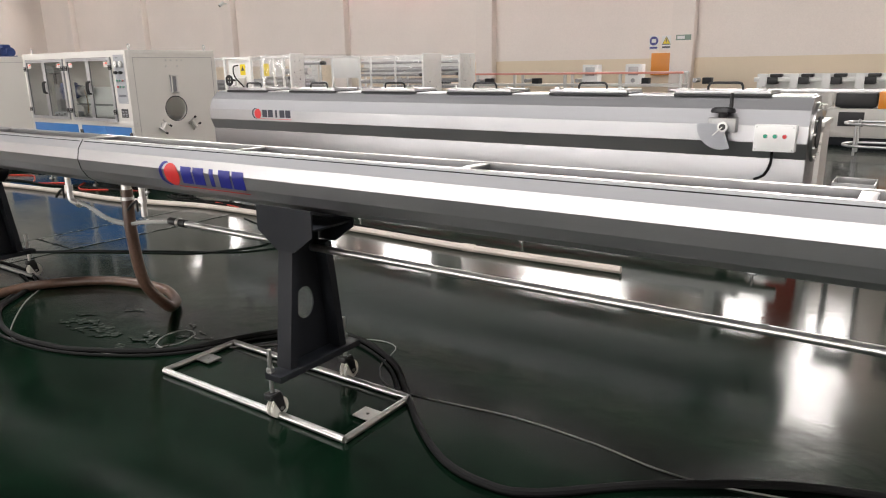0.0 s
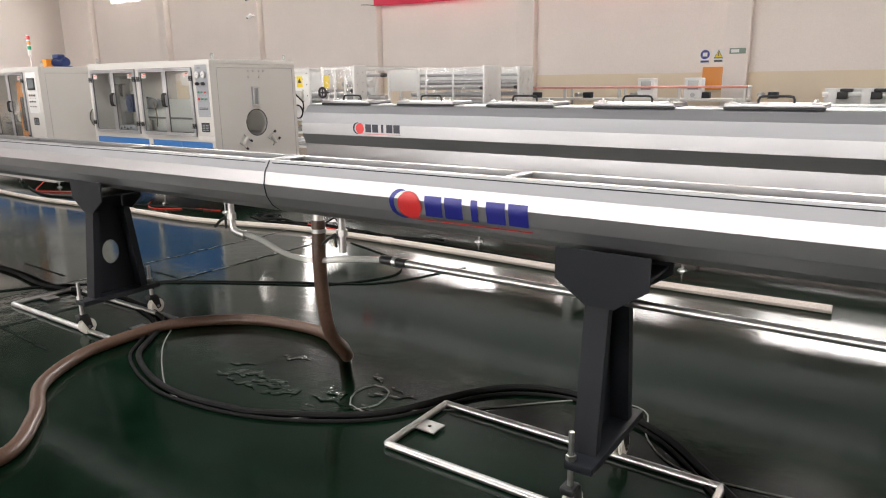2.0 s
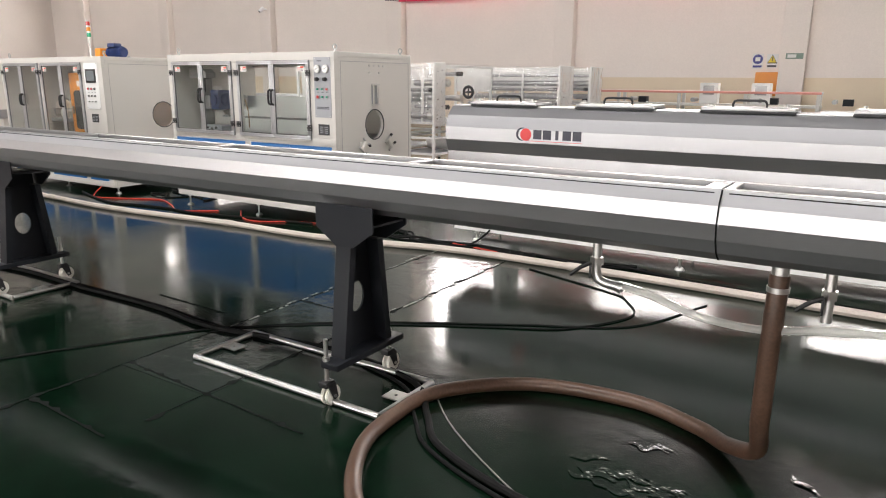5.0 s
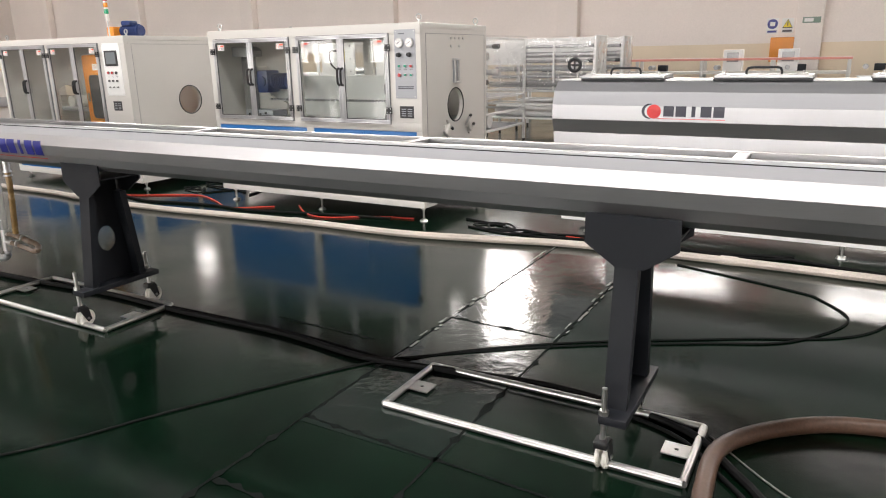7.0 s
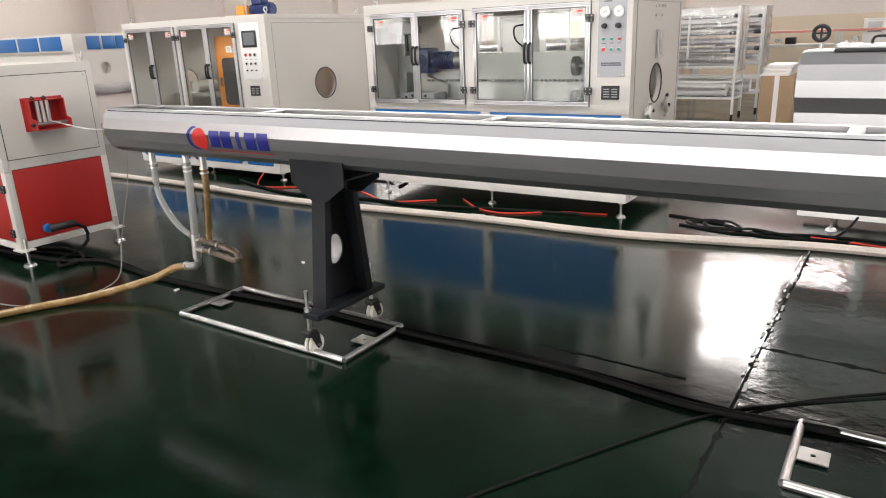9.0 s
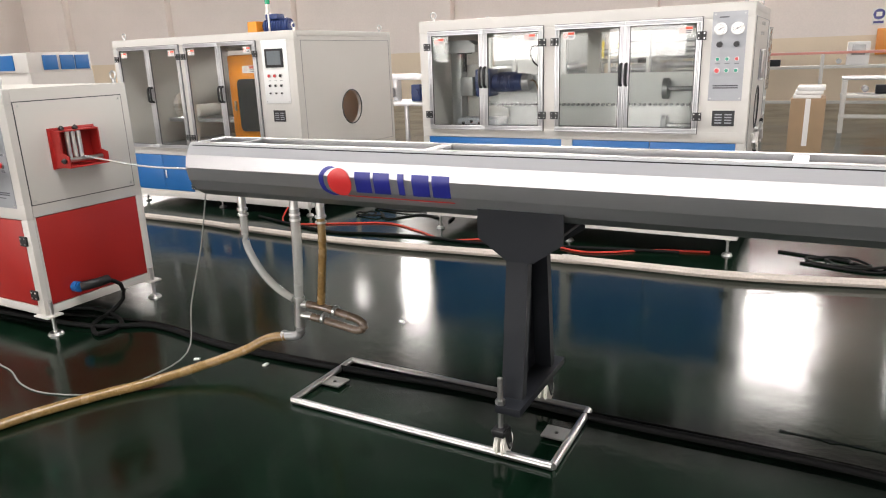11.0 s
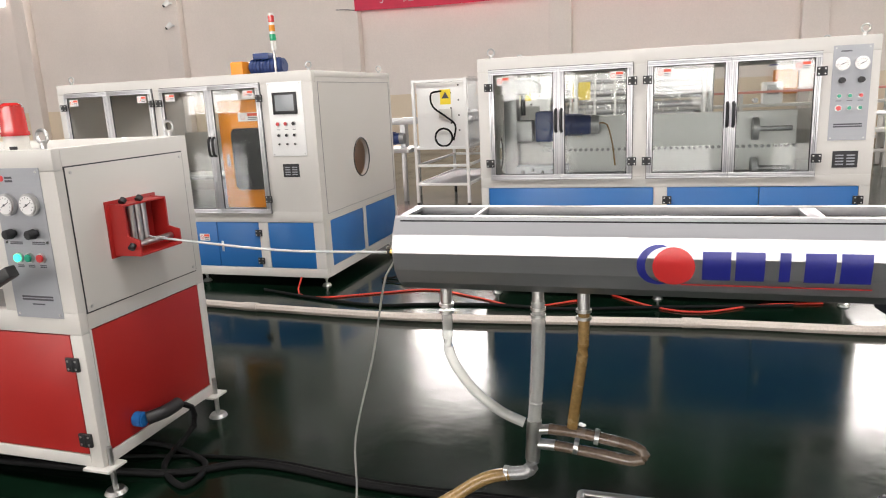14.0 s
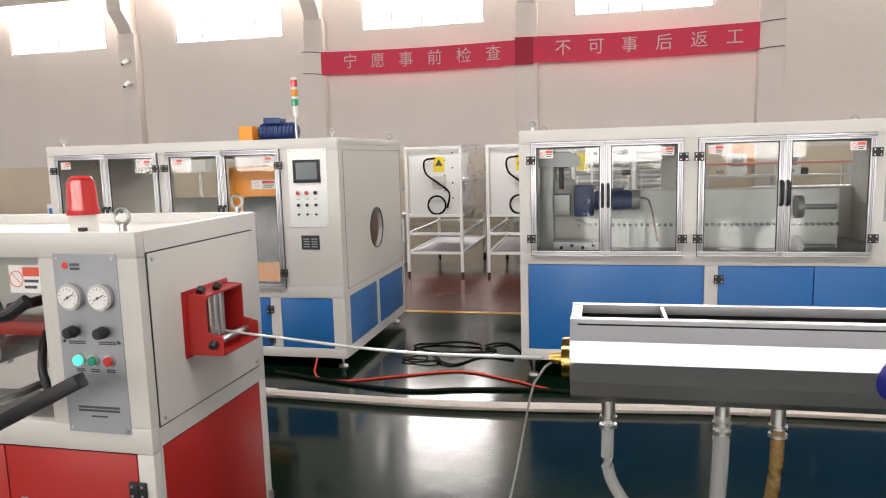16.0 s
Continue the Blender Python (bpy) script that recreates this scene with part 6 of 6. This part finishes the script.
for k in range(8):
    x = -3.15 + 0.62 * k
    g = part("motor", B(x, x + 0.34, 16.97, 17.3, 1.0, 1.15, 0.03), BLACK, ml, "black motor block")
    part("motor_cap", B(x + 0.18, x + 0.42, 17.0, 17.25, 1.1505, 1.22, 0.02), BLACK, g)
    part("motor_plate", B(x - 0.02, x + 0.14, 16.9, 16.965, 0.9, 1.22, 0.01), WHITE, g)
for k in range(6):
    part("leg", B(-3.2 + 1.5 * k, -3.1 + 1.5 * k, 17.0, 17.6, 0, 0.45, 0.008), CREAM, ml)
cbx = thing("chain_unit", (-0.2, 14.6, 0), "cream bench carrying a black drive unit with orange end", "machine")
part("bench", B(-1.5, 1.8, 14.3, 15.0, 0.15, 0.66, 0.02), CREAM, cbx)
part("black_unit", B(-1.38, -0.74, 14.35, 14.75, 0.68, 0.93, 0.03), BLACK, cbx, "black ribbed drive unit")
part("unit_foot", B(-1.3, -0.8, 14.4, 14.7, 0.6605, 0.6795, 0), DARK, cbx)
part("orange_guard", B(-0.72, 0.3, 14.35, 14.8, 0.661, 0.95, 0.02), ORANGE, cbx, "orange guard")
part("socket_plate", B(-1.3, -0.9, 14.292, 14.299, 0.35, 0.6, 0.002), DARKIN, cbx)
part("foot_slab", B(-1.45, 1.75, 14.35, 14.95, 0.0, 0.149, 0.01), DARK, cbx)
# low trolley in front of it
tr = thing("pipe_trolley", (-0.3, 12.9, 0), "low tubular steel trolley on castors", "trolley")
for z in (0.18, 0.52):
    part("hoop", T([(-0.9, 12.6, z), (0.4, 12.6, z), (0.4, 13.2, z), (-0.9, 13.2, z)], 0.02, 10, closed=True), ALU, tr)
for x in (-0.88, 0.38):
    for y in (12.62, 13.18):
        part("upright", C((x, y, 0.03), (x, y, 0.56), 0.02, seg=12), ALU, tr)

# cone machines on the bench top
for x in (-7.0, -5.9):
    fm = thing("filler_head", (x, 16.66, 1.02), "white boxed dosing head on the conveyor bench", "dosing unit")
    part("head_box", B(x - 0.2, x + 0.2, 16.52, 16.80, 1.02, 1.48, 0.02), WHITE, fm)
    part("panel", B(x - 0.12, x + 0.12, 16.512, 16.519, 1.22, 1.42, 0.003), GREYMETAL, fm)

# wall cabinet, signs, cameras, banner
oc = thing("wall_cabinet", (-6.17, 19.75, 1.2), "orange steel hose cabinet fixed to the wall", "cabinet")
part("cabinet_body", B(-6.55, -5.78, 19.72, Y1 - 0.007, 1.16, 1.76, 0.01), ORANGE, oc)
part("cabinet_door", B(-6.52, -5.81, 19.705, 19.719, 1.19, 1.73, 0.004), ORANGE, oc)
part("cabinet_mark", B(-5.95, -5.86, 19.7, 19.7045, 1.4, 1.44, 0), INK, oc)


def wall_sign(x, z, w, h, mat, shape):
    s = thing("safety_sign", (x, Y1 - 0.02, z - h / 2), "small safety sign plate fixed to the wall", "sign", "safety signs")
    part("plate", B(x - w / 2, x + w / 2, Y1 - 0.03, Y1 - 0.0065, z - h / 2, z + h / 2, 0.002), PAPER if shape != "bar" else GREENLENS, s)
    if shape == "disc":
        part("disc", C((x, Y1 - 0.034, z + 0.05), (x, Y1 - 0.0305, z + 0.05), w * 0.45, seg=28), LOGOBLUE, s, "blue disc pictogram")
        part("mask", B(x - 0.06, x + 0.06, Y1 - 0.037, Y1 - 0.0345, z, z + 0.1, 0), PAPER, s)
    if shape == "tri":
        part("triangle", prism([(x - w * .45, z - 0.06), (x + w * .45, z - 0.06), (x, z + h * 0.46)], "y", Y1 - 0.034, Y1 - 0.0305), INK, s)
        part("triangle_fill", prism([(x - w * .36, z - 0.035), (x + w * .36, z - 0.035), (x, z + h * 0.38)], "y", Y1 - 0.037, Y1 - 0.0345), YELLOW, s)
        part("bolt", B(x - 0.012, x + 0.012, Y1 - 0.039, Y1 - 0.0375, z, z + 0.1, 0), INK, s)
    if shape != "bar":
        part("print_bar", B(x - w * 0.4, x + w * 0.4, Y1 - 0.033, Y1 - 0.0305, z - h * 0.42, z - h * 0.28, 0), LOGOBLUE if shape == "disc" else INK, s)
    else:
        part("pictogram", B(x - w * 0.35, x - w * 0.05, Y1 - 0.033, Y1 - 0.0305, z - h * 0.25, z + h * 0.25, 0), PAPER, s)


wall_sign(-6.55, 2.04, 0.27, 0.38, WHITE, "disc")
wall_sign(-6.2, 2.04, 0.27, 0.36, WHITE, "tri")
wall_sign(-5.88, 2.04, 0.27, 0.36, WHITE, "tri")
sg = thing("exit_sign", (-5.65, 19.58, 2.2), "small faded green and white exit sign on the column", "sign")
part("plate", B(-5.86, -5.46, 19.575, 19.599, 2.08, 2.22, 0.003), SIGNGREEN, sg)
part("pictogram", B(-5.82, -5.62, 19.57, 19.5745, 2.11, 2.19, 0), PAPER, sg)
for x, z in ((-24.35, 4.74), (-24.35, 4.06)):
    yy = Y1 - 0.3
    cm = thing("wall_camera", (x, yy - 0.1, z), "small white surveillance camera on a bracket", "camera", "wall cameras")
    part("bracket", C((x, yy, z + 0.08), (x, yy - 0.14, z + 0.08), 0.03, seg=12), WHITE, cm)
    part("housing", C((x, yy - 0.14, z + 0.12), (x - 0.06, yy - 0.3, z - 0.02), 0.075, 0.06, 18, bevel=0.01), WHITE, cm)
    part("lens", C((x - 0.06, yy - 0.3, z - 0.02), (x - 0.068, yy - 0.315, z - 0.035), 0.045, seg=16), BLACK, cm)

yban = Y1 - 0.36
for x0, x1, chars in ((-17.95, -11.75, "宁愿事前检查"), (-12.25, -6.0, "不可事后返工")):
    first = x0 < -15
    bn = thing("wall_banner", ((x0 + x1) / 2, yban, 4.06), "long crimson cloth banner with pale lettering tied between columns", "banner", "wall banners")
    bm = bmesh.new()
    n = 60
    off = 0.0 if first else -0.02
    lo, hi = [], []
    za, zb = (4.08, 4.74) if first else (4.10, 4.80)
    for i in range(n + 1):
        u = i / n
        sag = -0.05 * math.sin(math.pi * u)
        lo.append(bm.verts.new((x0 + (x1 - x0) * u, yban + off + 0.012 * math.sin(9 * u), za + sag)))
        hi.append(bm.verts.new((x0 + (x1 - x0) * u, yban + off + 0.012 * math.sin(7 * u), zb + sag)))
    for i in range(n):
        bm.faces.new((lo[i], lo[i + 1], hi[i + 1], hi[i]))
    part("cloth", bm, BANNER, bn)
    a, b = (x0 + 0.92, x1 - 1.1) if first else (x0 + 1.3, x1 - 0.6)
    for i, c in enumerate(chars):
        cu = bpy.data.curves.new("lettering", "FONT")
        cu.body, cu.size, cu.align_x, cu.align_y = c, 0.44, "CENTER", "CENTER"
        cu.extrude = 0.001
        cu.materials.append(LETTER)
        o = new("lettering", cu)
        o.parent = bn
        u = a + (b - a) * i / 5
        sag = -0.05 * math.sin(math.pi * (u - x0) / (x1 - x0))
        o.matrix_local = Matrix.Translation(Vector((u, yban - 0.05, (za + zb) / 2 + sag)) - bn.location) @ pose(0, 0, 0, 90, 0, 0)
    xe, s = (x0, -1) if first else (x1, 1)
    for z in (za + 0.02, zb - 0.02):
        part("tie_cord", T([(xe, yban, z), (xe + s * 0.3, yban + 0.02, z + 0.04), (xe + s * 0.62, yban + 0.05, z + 0.06)], 0.012, 6), INK, bn)
part("overlap_hem", B(-12.25, -11.75, yban - 0.045, yban - 0.040, 4.05, 4.78, 0), BANNER2, bn, "darker doubled cloth at the join")

# ---- machines further along the line ----
em = thing("extruder_unit", (-22.0, 8.15, 0), "white machine with blue framed windows and a round port", "machine cabinet")
part("head_plate", holed("x", -20.27, -20.17, 7.5, 8.75, 0.80, 1.45, 8.1, 1.12, 0.11), CREAM, em)
part("hood", B(-24.0, -20.271, 7.55, 8.7, 0.80, 1.45, 0.01), CREAM, em)
part("upper_frame", B(-24.0, -20.19, 7.5, 8.75, 1.4505, 1.80, 0.01), CREAM, em)
for y in (7.92, 8.26, 8.56):
    part("blue_door", B(-20.189, -20.17, y - 0.14, y + 0.14, 1.49, 1.75, 0.004), BLUE, em, "blue hood window")
for x in (-21.0, -21.9, -22.8):
    part("blue_side", B(x - 0.4, x + 0.4, 7.48, 7.499, 1.49, 1.76, 0.004), BLUE, em, "blue side panel")
part("grey_band", B(-24.0, -20.19, 7.5, 8.75, 0.60, 0.799, 0.01), GREYMETAL, em)
part("skid", B(-23.8, -20.3, 7.6, 8.65, 0.0, 0.599, 0.01), CREAM, em)
for x0, y0, w in ((-30.0, 9.0, 3.0), (-19.6, 10.5, 1.6), (-17.0, 10.5, 1.6)):
    am = thing("auxiliary_machine", (x0 + w / 2, y0 + 0.5, 0), "white and blue auxiliary machine standing on the floor", "machine")
    part("cabinet", B(x0, x0 + w, y0, y0 + 1.0, 0.1, 0.95, 0.02), WHITE, am)
    part("blue_front", B(x0 + 0.05, x0 + w * 0.45, y0 - 0.012, y0 - 0.001, 0.4, 0.88, 0.004), BLUE, am)
    part("dark_front", B(x0 + w * 0.5, x0 + w - 0.05, y0 - 0.012, y0 - 0.001, 0.4, 0.88, 0.004), DARKIN, am)
    part("plinth", B(x0 + 0.03, x0 + w - 0.03, y0 + 0.03, y0 + 0.97, 0, 0.0995, 0), DARK, am)
    part("post", C((x0 + 0.3, y0 + 0.3, 0.95), (x0 + 0.3, y0 + 0.3, 1.45), 0.03, seg=12), CREAM, am)
    part("control_head", B(x0 + 0.12, x0 + 0.48, y0 + 0.2, y0 + 0.4, 1.45, 1.75, 0.01), CREAM, am)
gm = thing("motor_bench", (-13.6, 9.8, 0), "steel bench with blue gear motors and rails", "machine")
part("bench_top", B(-15.0, -12.8, 9.5, 10.2, 0.72, 0.78, 0.006), ALU, gm)
for x in (-14.9, -13.9, -12.9):
    for y in (9.55, 10.15):
        part("leg", B(x - 0.03, x + 0.03, y - 0.03, y + 0.03, 0, 0.72, 0.004), ALU, gm)
part("rail_beam", B(-15.0, -12.8, 9.8, 9.95, 1.12, 1.22, 0.006), ALU, gm)
for x in (-14.8, -13.9, -13.0):
    part("rail_post", B(x - 0.04, x + 0.04, 9.8, 9.95, 0.78, 1.12, 0.004), ALU, gm)
gear_motor(gm, -13.35, 9.75, 0.92, 1.1)
gear_motor(gm, -14.3, 9.75, 0.92, 1.1)
